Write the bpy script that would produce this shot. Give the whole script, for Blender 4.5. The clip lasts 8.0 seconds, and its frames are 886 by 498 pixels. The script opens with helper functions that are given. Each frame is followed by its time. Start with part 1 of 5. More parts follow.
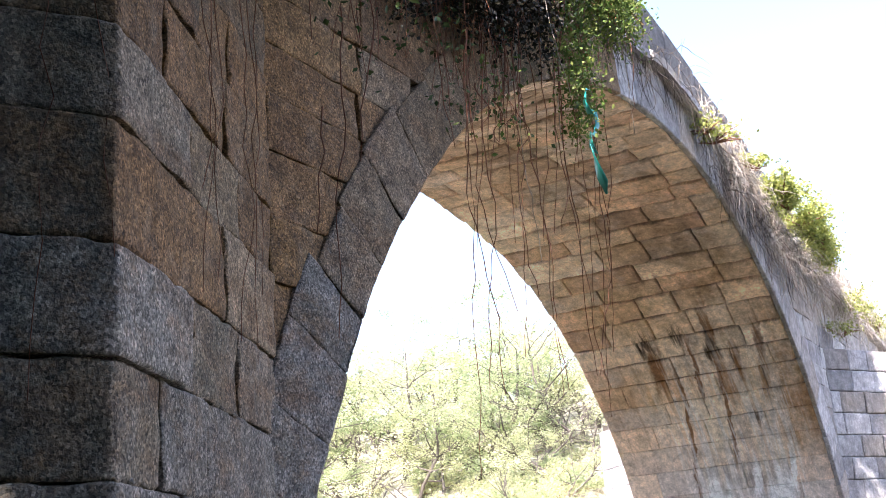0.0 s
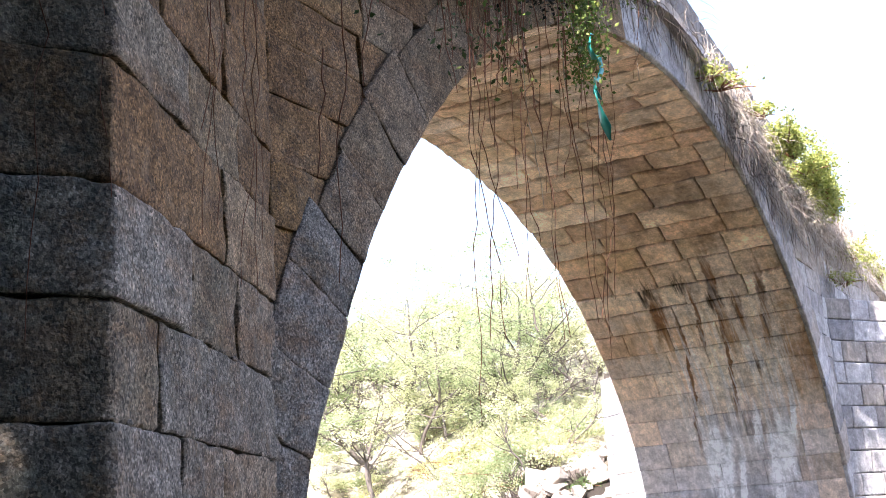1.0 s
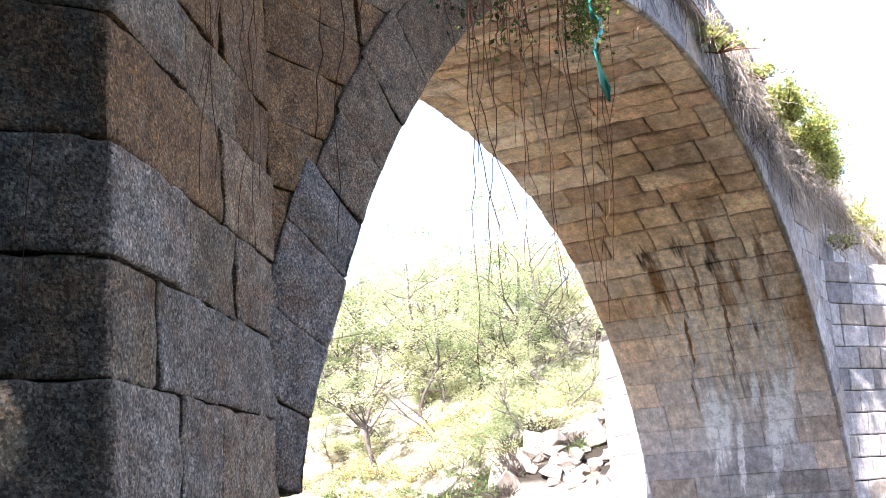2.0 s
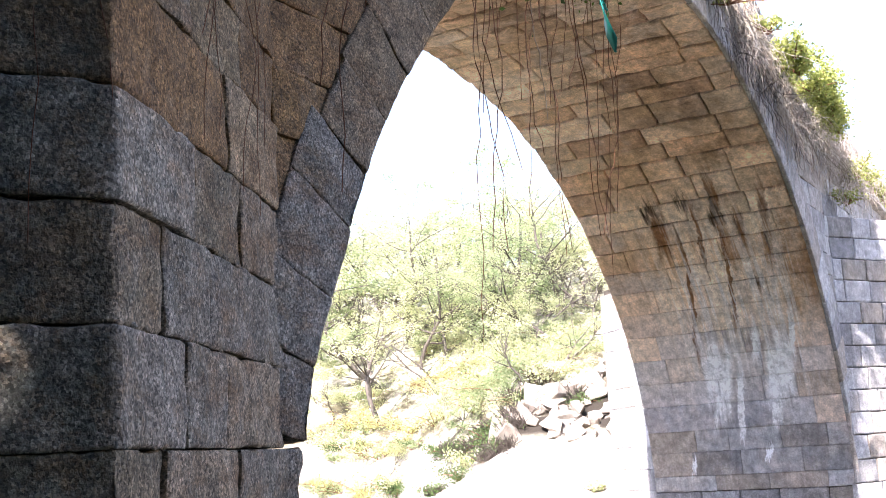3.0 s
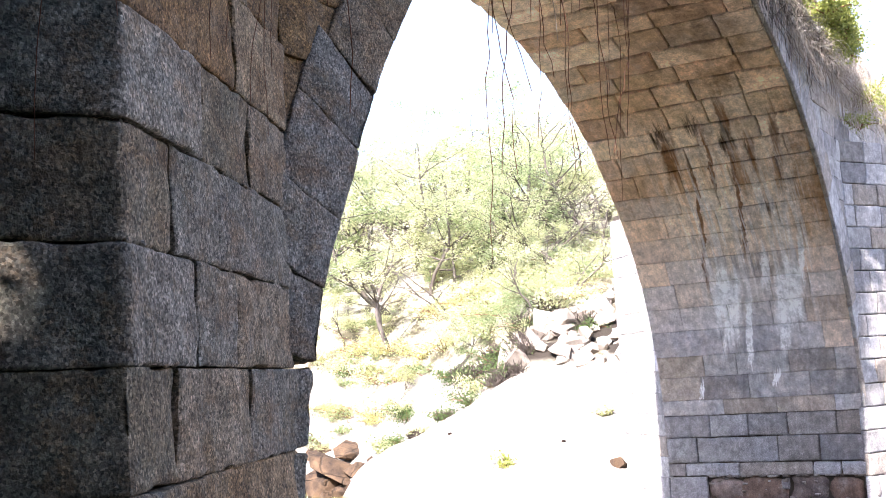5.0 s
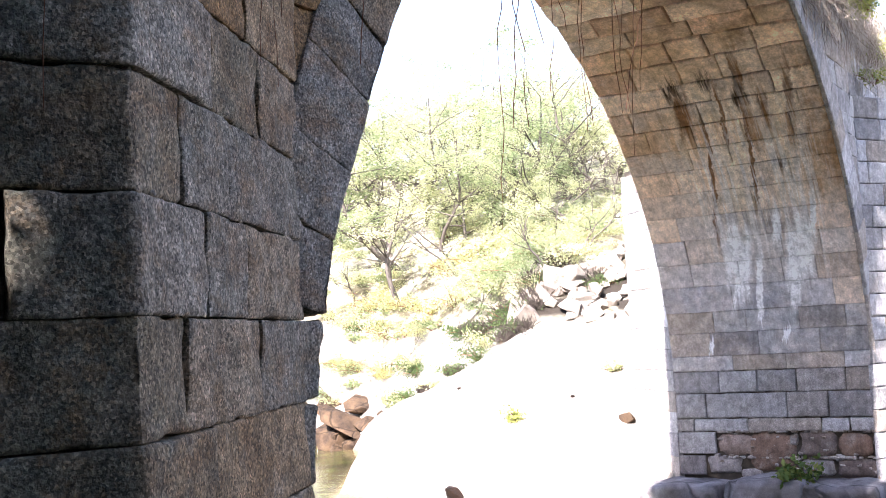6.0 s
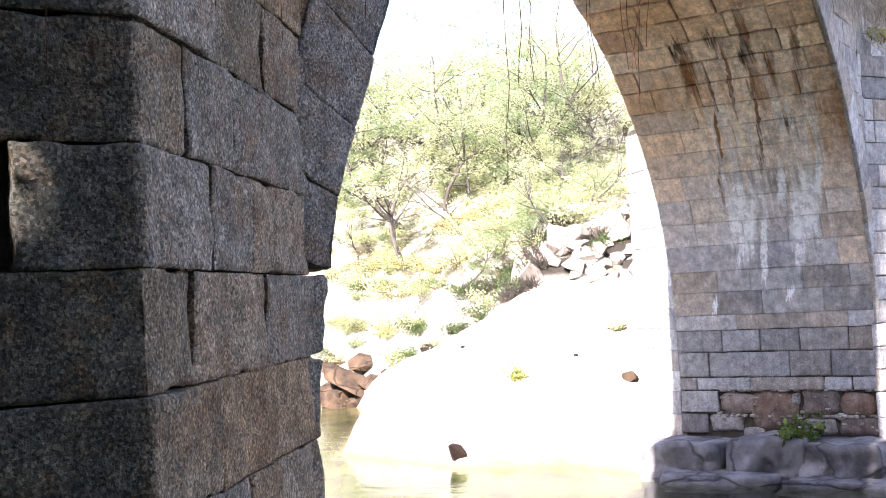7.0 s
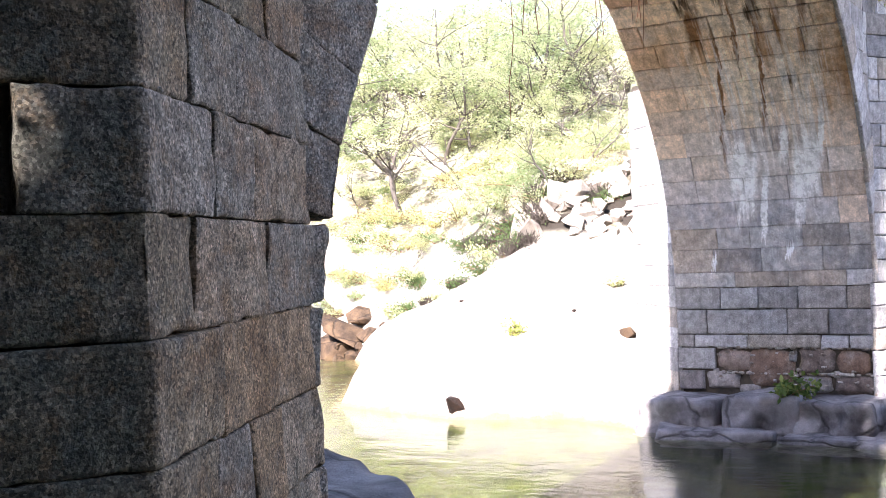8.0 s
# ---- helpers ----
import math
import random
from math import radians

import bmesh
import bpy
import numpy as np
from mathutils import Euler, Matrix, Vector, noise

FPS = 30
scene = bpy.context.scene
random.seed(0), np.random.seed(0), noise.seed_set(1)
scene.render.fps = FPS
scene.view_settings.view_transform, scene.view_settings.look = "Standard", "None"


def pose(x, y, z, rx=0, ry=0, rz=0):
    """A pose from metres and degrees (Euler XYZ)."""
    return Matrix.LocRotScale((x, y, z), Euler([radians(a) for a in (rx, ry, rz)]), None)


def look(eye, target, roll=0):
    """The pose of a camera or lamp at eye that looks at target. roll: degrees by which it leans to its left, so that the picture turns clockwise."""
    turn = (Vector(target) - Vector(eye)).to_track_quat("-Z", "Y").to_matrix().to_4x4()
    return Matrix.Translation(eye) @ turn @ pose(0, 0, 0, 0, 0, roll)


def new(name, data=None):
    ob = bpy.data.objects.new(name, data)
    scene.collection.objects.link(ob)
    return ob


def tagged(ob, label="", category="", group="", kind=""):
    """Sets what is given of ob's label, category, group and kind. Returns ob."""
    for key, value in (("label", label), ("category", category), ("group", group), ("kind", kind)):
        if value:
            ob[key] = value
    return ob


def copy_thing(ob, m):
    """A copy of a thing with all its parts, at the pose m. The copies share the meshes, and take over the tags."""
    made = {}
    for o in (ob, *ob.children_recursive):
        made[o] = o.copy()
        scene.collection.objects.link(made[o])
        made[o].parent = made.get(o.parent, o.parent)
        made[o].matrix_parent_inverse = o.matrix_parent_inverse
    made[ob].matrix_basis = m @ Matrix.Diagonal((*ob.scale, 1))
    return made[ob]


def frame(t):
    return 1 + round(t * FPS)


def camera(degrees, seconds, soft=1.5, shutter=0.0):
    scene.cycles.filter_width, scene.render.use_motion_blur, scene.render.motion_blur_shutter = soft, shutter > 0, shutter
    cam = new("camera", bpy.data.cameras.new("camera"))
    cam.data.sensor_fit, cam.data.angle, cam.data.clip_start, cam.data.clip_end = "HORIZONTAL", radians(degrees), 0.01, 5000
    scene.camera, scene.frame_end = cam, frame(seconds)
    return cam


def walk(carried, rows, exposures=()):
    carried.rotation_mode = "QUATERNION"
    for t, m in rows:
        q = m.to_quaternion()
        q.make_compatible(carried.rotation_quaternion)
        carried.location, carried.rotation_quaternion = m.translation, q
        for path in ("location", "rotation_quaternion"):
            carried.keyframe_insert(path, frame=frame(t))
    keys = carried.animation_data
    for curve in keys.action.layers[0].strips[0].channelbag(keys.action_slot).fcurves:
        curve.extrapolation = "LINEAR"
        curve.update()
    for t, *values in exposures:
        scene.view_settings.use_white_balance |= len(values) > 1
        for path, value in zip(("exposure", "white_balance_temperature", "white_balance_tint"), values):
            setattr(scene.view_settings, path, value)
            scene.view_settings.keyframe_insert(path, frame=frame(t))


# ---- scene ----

# World: x along the bridge, y across it (the upstream face is y = 0), z up from the water.
cam = camera(42.0, 8.0, soft=0.85)
ROWS = [
    (0.0, 0.000, -3.500, 3.250, 106.67, 4.23, -60.33),
    (0.5, 0.020, -3.495, 3.243, 105.26, 4.00, -60.31),
    (1.0, 0.037, -3.490, 3.239, 104.12, 3.87, -60.27),
    (1.5, 0.045, -3.491, 3.231, 103.37, 3.90, -60.24),
    (3.0, 0.055, -3.465, 3.205, 100.03, 3.42, -60.32),
    (3.5, 0.062, -3.455, 3.200, 99.30, 3.29, -60.00),
    (4.0, 0.056, -3.460, 3.194, 98.58, 3.35, -59.74),
    (4.5, 0.061, -3.461, 3.183, 97.60, 3.52, -59.88),
    (6.0, 0.084, -3.446, 3.159, 94.33, 3.17, -59.37),
    (6.5, 0.086, -3.445, 3.149, 93.41, 3.22, -59.26),
    (7.0, 0.089, -3.437, 3.139, 92.34, 2.99, -59.19),
    (7.5, 0.092, -3.428, 3.130, 91.30, 2.57, -59.11),
    (8.0, 0.084, -3.427, 3.120, 90.10, 2.23, -59.24),
]
walk(cam, [(t, pose(x, y, z, rx, ry, rz)) for t, x, y, z, rx, ry, rz in ROWS], exposures=[(0.0, 2.68, 6250, 20), (8.0, 2.68, 6250, 20)])

# ---- light ----
SUN_ELEVATION = 42.0
SUN_TRAVEL = Vector((math.cos(radians(SUN_ELEVATION)), 0.018, -math.sin(radians(SUN_ELEVATION)))).normalized()
world = bpy.data.worlds.new("sky")
scene.world = world
world.use_nodes = True
wn = world.node_tree.nodes
sky = wn.new("ShaderNodeTexSky")
sky.sky_type = "NISHITA"
sky.sun_disc = False
sky.sun_elevation = radians(SUN_ELEVATION)
sky.sun_rotation = math.atan2(-SUN_TRAVEL.x, -SUN_TRAVEL.y)
sky.air_density, sky.dust_density, sky.ozone_density = 1.0, 1.5, 1.0
world.node_tree.links.new(sky.outputs[0], wn["Background"].inputs[0])
wn["Background"].inputs[1].default_value = 0.107
sun_data = bpy.data.lights.new("sun", "SUN")
sun_data.energy, sun_data.angle, sun_data.color = 5.0, radians(0.55), (1.0, 0.95, 0.87)
sun = new("sun", sun_data)
sun.matrix_world = look((0, 0, 40), Vector((0, 0, 40)) + SUN_TRAVEL)


# ---- materials ----
class Nodes:
    """Small shorthand for building a node material."""

    def __init__(self, name):
        self.mat = bpy.data.materials.new(name)
        self.mat.use_nodes = True
        self.tree = self.mat.node_tree
        self.bsdf = self.tree.nodes["Principled BSDF"]
        self.pos = self.tree.nodes.new("ShaderNodeNewGeometry").outputs["Position"]

    def link(self, a, b):
        self.tree.links.new(a, b)

    def put(self, socket, value):
        if isinstance(value, (int, float)):
            socket.default_value = value
        elif isinstance(value, (tuple, list)):
            socket.default_value = (*value, 1.0) if len(value) == 3 and len(socket.default_value) == 4 else value
        else:
            self.link(value, socket)

    def mapped(self, scale=(1, 1, 1), turn=(0, 0, 0), shift=(0, 0, 0)):
        n = self.tree.nodes.new("ShaderNodeMapping")
        self.link(self.pos, n.inputs[0])
        n.inputs["Scale"].default_value = scale
        n.inputs["Rotation"].default_value = turn
        n.inputs["Location"].default_value = shift
        return n.outputs[0]

    def noise(self, scale, detail=4.0, rough=0.55, vector=None):
        n = self.tree.nodes.new("ShaderNodeTexNoise")
        self.link(vector or self.pos, n.inputs["Vector"])
        n.inputs["Scale"].default_value, n.inputs["Detail"].default_value, n.inputs["Roughness"].default_value = scale, detail, rough
        return n.outputs["Fac"]

    def cells(self, scale, vector=None):
        n = self.tree.nodes.new("ShaderNodeTexVoronoi")
        self.link(vector or self.pos, n.inputs["Vector"])
        n.inputs["Scale"].default_value = scale
        return n.outputs["Color"]

    def ramp(self, fac, stops):
        n = self.tree.nodes.new("ShaderNodeValToRGB")
        self.link(fac, n.inputs[0])
        e = n.color_ramp.elements
        while len(e) < len(stops):
            e.new(0.5)
        for el, (p, c) in zip(e, stops):
            el.position = p
            el.color = (c, c, c, 1) if isinstance(c, (int, float)) else (*c, 1)
        return n.outputs[0]

    def mix(self, fac, a, b, blend="MIX"):
        n = self.tree.nodes.new("ShaderNodeMix")
        n.data_type, n.blend_type = "RGBA", blend
        for s, v in ((n.inputs[0], fac), (n.inputs[6], a), (n.inputs[7], b)):
            self.put(s, v)
        return n.outputs[2]

    def math(self, op, a, b=0.0):
        n = self.tree.nodes.new("ShaderNodeMath")
        n.operation = op
        self.put(n.inputs[0], a)
        self.put(n.inputs[1], b)
        return n.outputs[0]

    def random(self):
        return self.tree.nodes.new("ShaderNodeObjectInfo").outputs["Random"]

    def island(self):
        return self.tree.nodes.new("ShaderNodeNewGeometry").outputs["Random Per Island"]

    def axis(self, name):
        n = self.tree.nodes.new("ShaderNodeSeparateXYZ")
        self.link(self.pos, n.inputs[0])
        return n.outputs[name]

    def window(self, value, a, b, c, d):
        """1 between b and c, falling to 0 at a and at d."""
        up = self.tree.nodes.new("ShaderNodeMapRange")
        self.put(up.inputs[0], value)
        up.inputs[1].default_value, up.inputs[2].default_value = a, b
        down = self.tree.nodes.new("ShaderNodeMapRange")
        self.put(down.inputs[0], value)
        down.inputs[1].default_value, down.inputs[2].default_value = d, c
        return self.math("MULTIPLY", up.outputs[0], down.outputs[0])

    def bump(self, height, strength, distance, normal=None):
        n = self.tree.nodes.new("ShaderNodeBump")
        n.inputs["Strength"].default_value, n.inputs["Distance"].default_value = strength, distance
        self.link(height, n.inputs["Height"])
        if normal:
            self.link(normal, n.inputs["Normal"])
        return n.outputs[0]

    def finish(self, colour, rough=0.8, normal=None, spec=0.3):
        self.put(self.bsdf.inputs["Base Color"], colour)
        self.put(self.bsdf.inputs["Roughness"], rough)
        self.bsdf.inputs["Specular IOR Level"].default_value = spec
        if normal:
            self.link(normal, self.bsdf.inputs["Normal"])
        return self.mat


def granite(name, grain, tones=None, stain=(0.10, 0.085, 0.06), stained=0.7, rust=0.0, moss=0.0, leak=False, relief_depth=0.02, speckle=0.35, pitted=0.4, streaks=0.3, algae_shade=0.0, pale_tone=(0.40, 0.37, 0.35), grit=0.85, mottle=0.65, crystals=0.0, lichen=0.0):
    """Speckled granite. Without tones every stone brings its own base colour."""
    n = Nodes(name)
    if tones:
        base = n.ramp(n.island(), [(i / (len(tones) - 1), c) for i, c in enumerate(tones)])
    else:
        base = n.tree.nodes.new("ShaderNodeObjectInfo").outputs["Color"]
    patch = n.noise(2.3, 6, 0.65)
    colour = n.mix(n.ramp(patch, [(0.40, 0.0), (0.75, stained)]), base, stain)
    pale = n.noise(3.1, 6, 0.7, n.mapped(shift=(9, 3, 1)))
    colour = n.mix(n.ramp(pale, [(0.52, 0.0), (0.75, 0.55)]), colour, pale_tone)
    if rust:
        rr = n.noise(1.6, 6, 0.7, n.mapped((1, 1, 2.6), shift=(2, 8, 3)))
        colour = n.mix(n.math("MULTIPLY", n.ramp(rr, [(0.50, 0.0), (0.66, 1.0)]), rust), colour, (0.21, 0.115, 0.055))
    if moss:
        mm = n.noise(1.7, 6, 0.75, n.mapped(shift=(4, 2, 7)))
        colour = n.mix(n.math("MULTIPLY", n.ramp(mm, [(0.50, 0.0), (0.66, 1.0)]), moss), colour, (0.075, 0.085, 0.06))
    if algae_shade:
        # green-black algae on the cutwater's left flank, deepened to paint in its shade
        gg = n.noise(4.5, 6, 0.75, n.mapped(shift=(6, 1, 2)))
        side = n.math("MULTIPLY", n.window(n.axis("X"), -20, -19, 2.62, 2.70), algae_shade)
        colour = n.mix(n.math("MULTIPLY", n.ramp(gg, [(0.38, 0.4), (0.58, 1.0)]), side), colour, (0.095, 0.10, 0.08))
    if leak:
        y_, z_ = n.axis("Y"), n.axis("Z")
        # orange-brown seepage over wide patches
        band = n.noise(0.75, 5, 0.65, n.mapped((1, 1, 1), shift=(3, 1, 6)))
        colour = n.mix(n.math("MULTIPLY", n.ramp(band, [(0.46, 0.0), (0.60, 0.8)]), n.window(z_, 4.6, 5.6, 9.0, 10.0)), colour, (0.63, 0.42, 0.26))
        # dark crust that creeps from the joints near the crown
        crust = n.noise(1.3, 6, 0.75, n.mapped((1, 1, 1), shift=(1, 4, 9)))
        colour = n.mix(n.math("MULTIPLY", n.ramp(crust, [(0.52, 0.0), (0.64, 0.65)]), n.math("MULTIPLY", n.window(z_, 6.2, 6.8, 9.0, 10.0), n.window(y_, -1.0, 0.0, 1.9, 2.6))), colour, (0.15, 0.08, 0.036))
        # streaky wobble for the edges of the runs
        ragged = n.math("MULTIPLY", n.math("SUBTRACT", n.noise(1.0, 6, 0.75, n.mapped((0.4, 9, 0.4))), 0.5), 1.0)
        lean = n.math("ADD", y_, n.math("MULTIPLY", n.math("SUBTRACT", z_, 5.0), 0.17))
        wavy = n.math("ADD", lean, n.math("MULTIPLY", n.math("SUBTRACT", n.noise(3.0, 5, 0.7), 0.5), 0.22))
        tall = n.math("ADD", z_, n.math("MULTIPLY", ragged, 1.2))

        def run(middle, half, low, high, soft=0.3):
            """A run of seepage down the vault, ragged at both ends."""
            across = n.window(wavy, middle - half * 1.25, middle - half * 0.8, middle + half * 0.8, middle + half * 1.25)
            return n.math("MULTIPLY", across, n.window(tall, low, low + soft, high - soft, high))

        def runs(rows):
            out = run(*rows[0])
            for row in rows[1:]:
                out = n.math("MAXIMUM", out, run(*row))
            return out

        # fine brown drips
        drip = n.noise(1.0, 6, 0.7, n.mapped((0.30, 5.5, 0.30)))
        where = n.ramp(n.noise(0.6, 3, 0.5, n.mapped(shift=(0, 5, 2))), [(0.40, 0.0), (0.52, 1.0)])
        brown = n.math("MULTIPLY", n.ramp(drip, [(0.53, 0.0), (0.60, 0.14)]), where)
        brown = n.math("MULTIPLY", brown, n.window(z_, 4.7, 5.7, 7.0, 7.8))
        colour = n.mix(brown, colour, (0.20, 0.10, 0.045))
        thin = n.noise(1.0, 5, 0.75, n.mapped((0.22, 15, 0.22), shift=(0, 3, 0)))
        colour = n.mix(n.math("MULTIPLY", n.ramp(thin, [(0.57, 0.0), (0.63, 0.25)]), n.window(z_, 3.7, 4.9, 6.4, 7.4)), colour, (0.24, 0.14, 0.075))
        # cream runs between the brown ones
        cream = n.noise(1.0, 6, 0.7, n.mapped((0.3, 8, 0.3), shift=(0, 7, 0)))
        cream = n.math("MULTIPLY", n.ramp(cream, [(0.44, 0.0), (0.55, 0.65)]), n.math("MULTIPLY", n.window(z_, 4.3, 4.9, 6.0, 6.7), n.window(y_, 0.4, 0.8, 2.1, 2.7)))
        colour = n.mix(cream, colour, (0.88, 0.74, 0.60))
        ochre = n.math("MULTIPLY", runs([(0.32, 0.26, 5.0, 6.9), (1.25, 0.16, 5.7, 6.5), (0.75, 0.12, 5.6, 6.3)]), n.ramp(n.noise(2.6, 5, 0.7), [(0.38, 0.15), (0.56, 0.85)]))
        colour = n.mix(ochre, colour, (0.36, 0.195, 0.09))
        # the main dark brown runs
        dark = runs([(2.33, 0.11, 5.85, 6.75), (1.40, 0.07, 6.3, 7.1), (1.09, 0.05, 5.9, 6.7), (2.06, 0.032, 4.3, 6.4), (1.40, 0.034, 4.7, 6.6), (1.75, 0.03, 5.7, 6.8), (0.72, 0.06, 6.0, 6.9), (0.99, 0.05, 5.4, 5.8)])
        colour = n.mix(n.math("MULTIPLY", dark, n.ramp(n.noise(1.0, 6, 0.75, n.mapped((2.5, 11, 2.5))), [(0.30, 0.1), (0.44, 0.95)])), colour, (0.21, 0.092, 0.03))
        spots = runs([(1.42, 0.09, 6.35, 6.65, 0.1), (0.99, 0.10, 5.45, 5.65, 0.08), (2.42, 0.12, 6.5, 6.75, 0.1), (1.9, 0.10, 6.6, 6.8, 0.1)])
        colour = n.mix(n.math("MULTIPLY", spots, 0.92), colour, (0.06, 0.03, 0.013))
        # smoky crust under the crown
        smoke = n.math("MULTIPLY", n.ramp(n.noise(1.1, 6, 0.75, n.mapped(shift=(7, 2, 4))), [(0.44, 0.0), (0.60, 0.5)]), n.math("MULTIPLY", n.window(z_, 7.0, 7.4, 8.3, 8.6), n.window(y_, -0.2, 0.5, 1.7, 2.5)))
        colour = n.mix(smoke, colour, (0.15, 0.09, 0.055))
        # pale wash and white lime runs
        wash = n.math("MULTIPLY", n.ramp(n.noise(1.0, 7, 0.75, n.mapped((0.4, 9, 0.4), shift=(0, 2, 0))), [(0.48, 0.0), (0.57, 0.7)]), n.math("MULTIPLY", n.window(z_, 3.4, 4.4, 5.6, 6.9), n.window(y_, 0.1, 0.5, 2.0, 2.7)))
        colour = n.mix(wash, colour, (0.82, 0.78, 0.78))
        lime = runs([(1.74, 0.20, 3.7, 4.7), (1.70, 0.12, 3.3, 4.2), (1.40, 0.05, 3.0, 4.2, 0.15), (0.77, 0.20, 3.6, 4.8), (0.82, 0.08, 3.25, 4.0), (0.55, 0.04, 4.2, 5.1), (1.12, 0.06, 4.2, 5.0), (2.18, 0.03, 2.65, 2.95, 0.1), (0.95, 0.05, 2.8, 3.05, 0.08)])
        colour = n.mix(n.math("MULTIPLY", lime, n.ramp(n.noise(9, 5, 0.7), [(0.30, 0.7), (0.44, 1.0)])), colour, (0.95, 0.935, 0.95))
    rain = n.noise(1.0, 4, 0.7, n.mapped((22, 22, 0.9)))
    colour = n.mix(streaks, colour, n.ramp(rain, [(0.35, 0.6), (0.65, 1.4)]), "MULTIPLY")
    blotch = n.noise(grain * 0.11, 5, 0.75, n.mapped(shift=(5, 5, 5)))
    colour = n.mix(mottle, colour, n.ramp(blotch, [(0.34, 0.45), (0.5, 0.95), (0.66, 1.55)]), "MULTIPLY")
    pits = n.noise(grain * 0.55, 4, grit, n.mapped(shift=(1, 7, 3)))
    colour = n.mix(pitted, colour, n.ramp(pits, [(0.34, 0.12), (0.43, 1.0)]), "MULTIPLY")
    if lichen:
        hue = n.noise(7.0, 6, 0.8, n.mapped(shift=(3, 9, 2)))
        colour = n.mix(n.math("MULTIPLY", n.ramp(hue, [(0.50, 0.0), (0.64, 1.0)]), lichen), colour, (0.24, 0.145, 0.07))
        cool = n.noise(8.0, 6, 0.8, n.mapped(shift=(8, 1, 5)))
        colour = n.mix(n.math("MULTIPLY", n.ramp(cool, [(0.52, 0.0), (0.66, 1.0)]), lichen * 0.8), colour, (0.14, 0.16, 0.155))
    crystal = n.cells(grain * 1.2)
    colour = n.mix(max(crystals, speckle), colour, n.ramp(crystal, [(0.22, 0.22), (0.40, 0.80), (0.58, 1.05), (0.72, 1.6), (0.86, 2.4)]), "MULTIPLY")
    fine = n.mix(0.5 * grit, n.noise(grain, 3, grit), n.noise(grain * 2.2, 2, grit))
    colour = n.mix(speckle, colour, n.ramp(fine, [(0.38, 0.15), (0.47, 0.75), (0.53, 1.15), (0.62, 2.2)]), "MULTIPLY")
    coarse = n.noise(grain * 0.28, 3, 0.7)
    colour = n.mix(speckle * 0.6, colour, n.ramp(coarse, [(0.36, 0.55), (0.64, 1.45)]), "MULTIPLY")
    relief = n.mix(0.35, n.mix(0.5, pits, fine), n.noise(9, 6, 0.65))
    if crystals:
        relief = n.mix(0.22, relief, crystal)
    return n.finish(colour, 0.85, n.bump(relief, 1.0, relief_depth))


GREY_TONES = [(0.33, 0.32, 0.325), (0.40, 0.39, 0.40), (0.31, 0.285, 0.275), (0.45, 0.44, 0.45), (0.35, 0.305, 0.27), (0.27, 0.26, 0.27)]
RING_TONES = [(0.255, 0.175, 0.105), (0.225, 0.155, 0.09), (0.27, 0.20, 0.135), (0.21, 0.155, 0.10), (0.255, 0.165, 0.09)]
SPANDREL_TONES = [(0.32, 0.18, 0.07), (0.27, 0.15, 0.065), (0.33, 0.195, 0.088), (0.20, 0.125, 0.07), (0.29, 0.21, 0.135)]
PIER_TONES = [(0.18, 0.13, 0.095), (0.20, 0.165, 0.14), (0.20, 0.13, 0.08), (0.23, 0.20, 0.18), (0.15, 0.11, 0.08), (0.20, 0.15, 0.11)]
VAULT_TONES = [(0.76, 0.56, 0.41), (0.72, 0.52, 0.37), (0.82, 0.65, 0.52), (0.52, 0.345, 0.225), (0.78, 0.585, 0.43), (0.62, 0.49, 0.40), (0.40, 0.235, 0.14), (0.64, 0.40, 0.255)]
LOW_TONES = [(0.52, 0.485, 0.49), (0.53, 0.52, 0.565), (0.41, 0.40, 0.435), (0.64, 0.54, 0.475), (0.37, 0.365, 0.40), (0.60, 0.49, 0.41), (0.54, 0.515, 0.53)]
RUBBLE_TONES = [(0.20, 0.12, 0.085), (0.26, 0.20, 0.16), (0.17, 0.12, 0.10), (0.30, 0.27, 0.25)]
M_PIER = granite("pier_granite", 80, stain=(0.12, 0.085, 0.055), stained=0.6, rust=0.7, moss=0.4, relief_depth=0.03, speckle=0.3, crystals=0.62, lichen=0.45, pitted=0.7, streaks=0.08, algae_shade=0.85, pale_tone=(0.34, 0.295, 0.25), grit=0.65, mottle=0.7)
M_SPANDREL = granite("spandrel_granite", 80, stain=(0.19, 0.105, 0.045), stained=0.65, rust=0.85, moss=0.15, relief_depth=0.03, speckle=0.3, crystals=0.55, lichen=0.22, pitted=0.7, streaks=0.12, algae_shade=0.85, pale_tone=(0.33, 0.27, 0.20), grit=0.65, mottle=0.75)
M_VAULT = granite("vault_granite", 60, stain=(0.54, 0.41, 0.31), stained=0.4, leak=True, speckle=0.12, pitted=0.4, pale_tone=(0.76, 0.66, 0.61), mottle=0.65)
M_VAULT_FAR = granite("vault_granite_joined", 70, VAULT_TONES, stain=(0.22, 0.145, 0.09))
M_GREY = granite("grey_granite", 70, stain=(0.22, 0.19, 0.17), stained=0.5, speckle=0.22)
M_GREY_FAR = granite("grey_granite_joined", 70, GREY_TONES, stain=(0.20, 0.18, 0.16))
M_RUBBLE = granite("brown_fieldstone", 60, stain=(0.11, 0.075, 0.055), stained=0.6, speckle=0.15, pitted=0.3)
TONES = {"pier_granite": PIER_TONES, "spandrel_granite": SPANDREL_TONES, "vault_granite": VAULT_TONES, "grey_granite": GREY_TONES, "brown_fieldstone": RUBBLE_TONES}


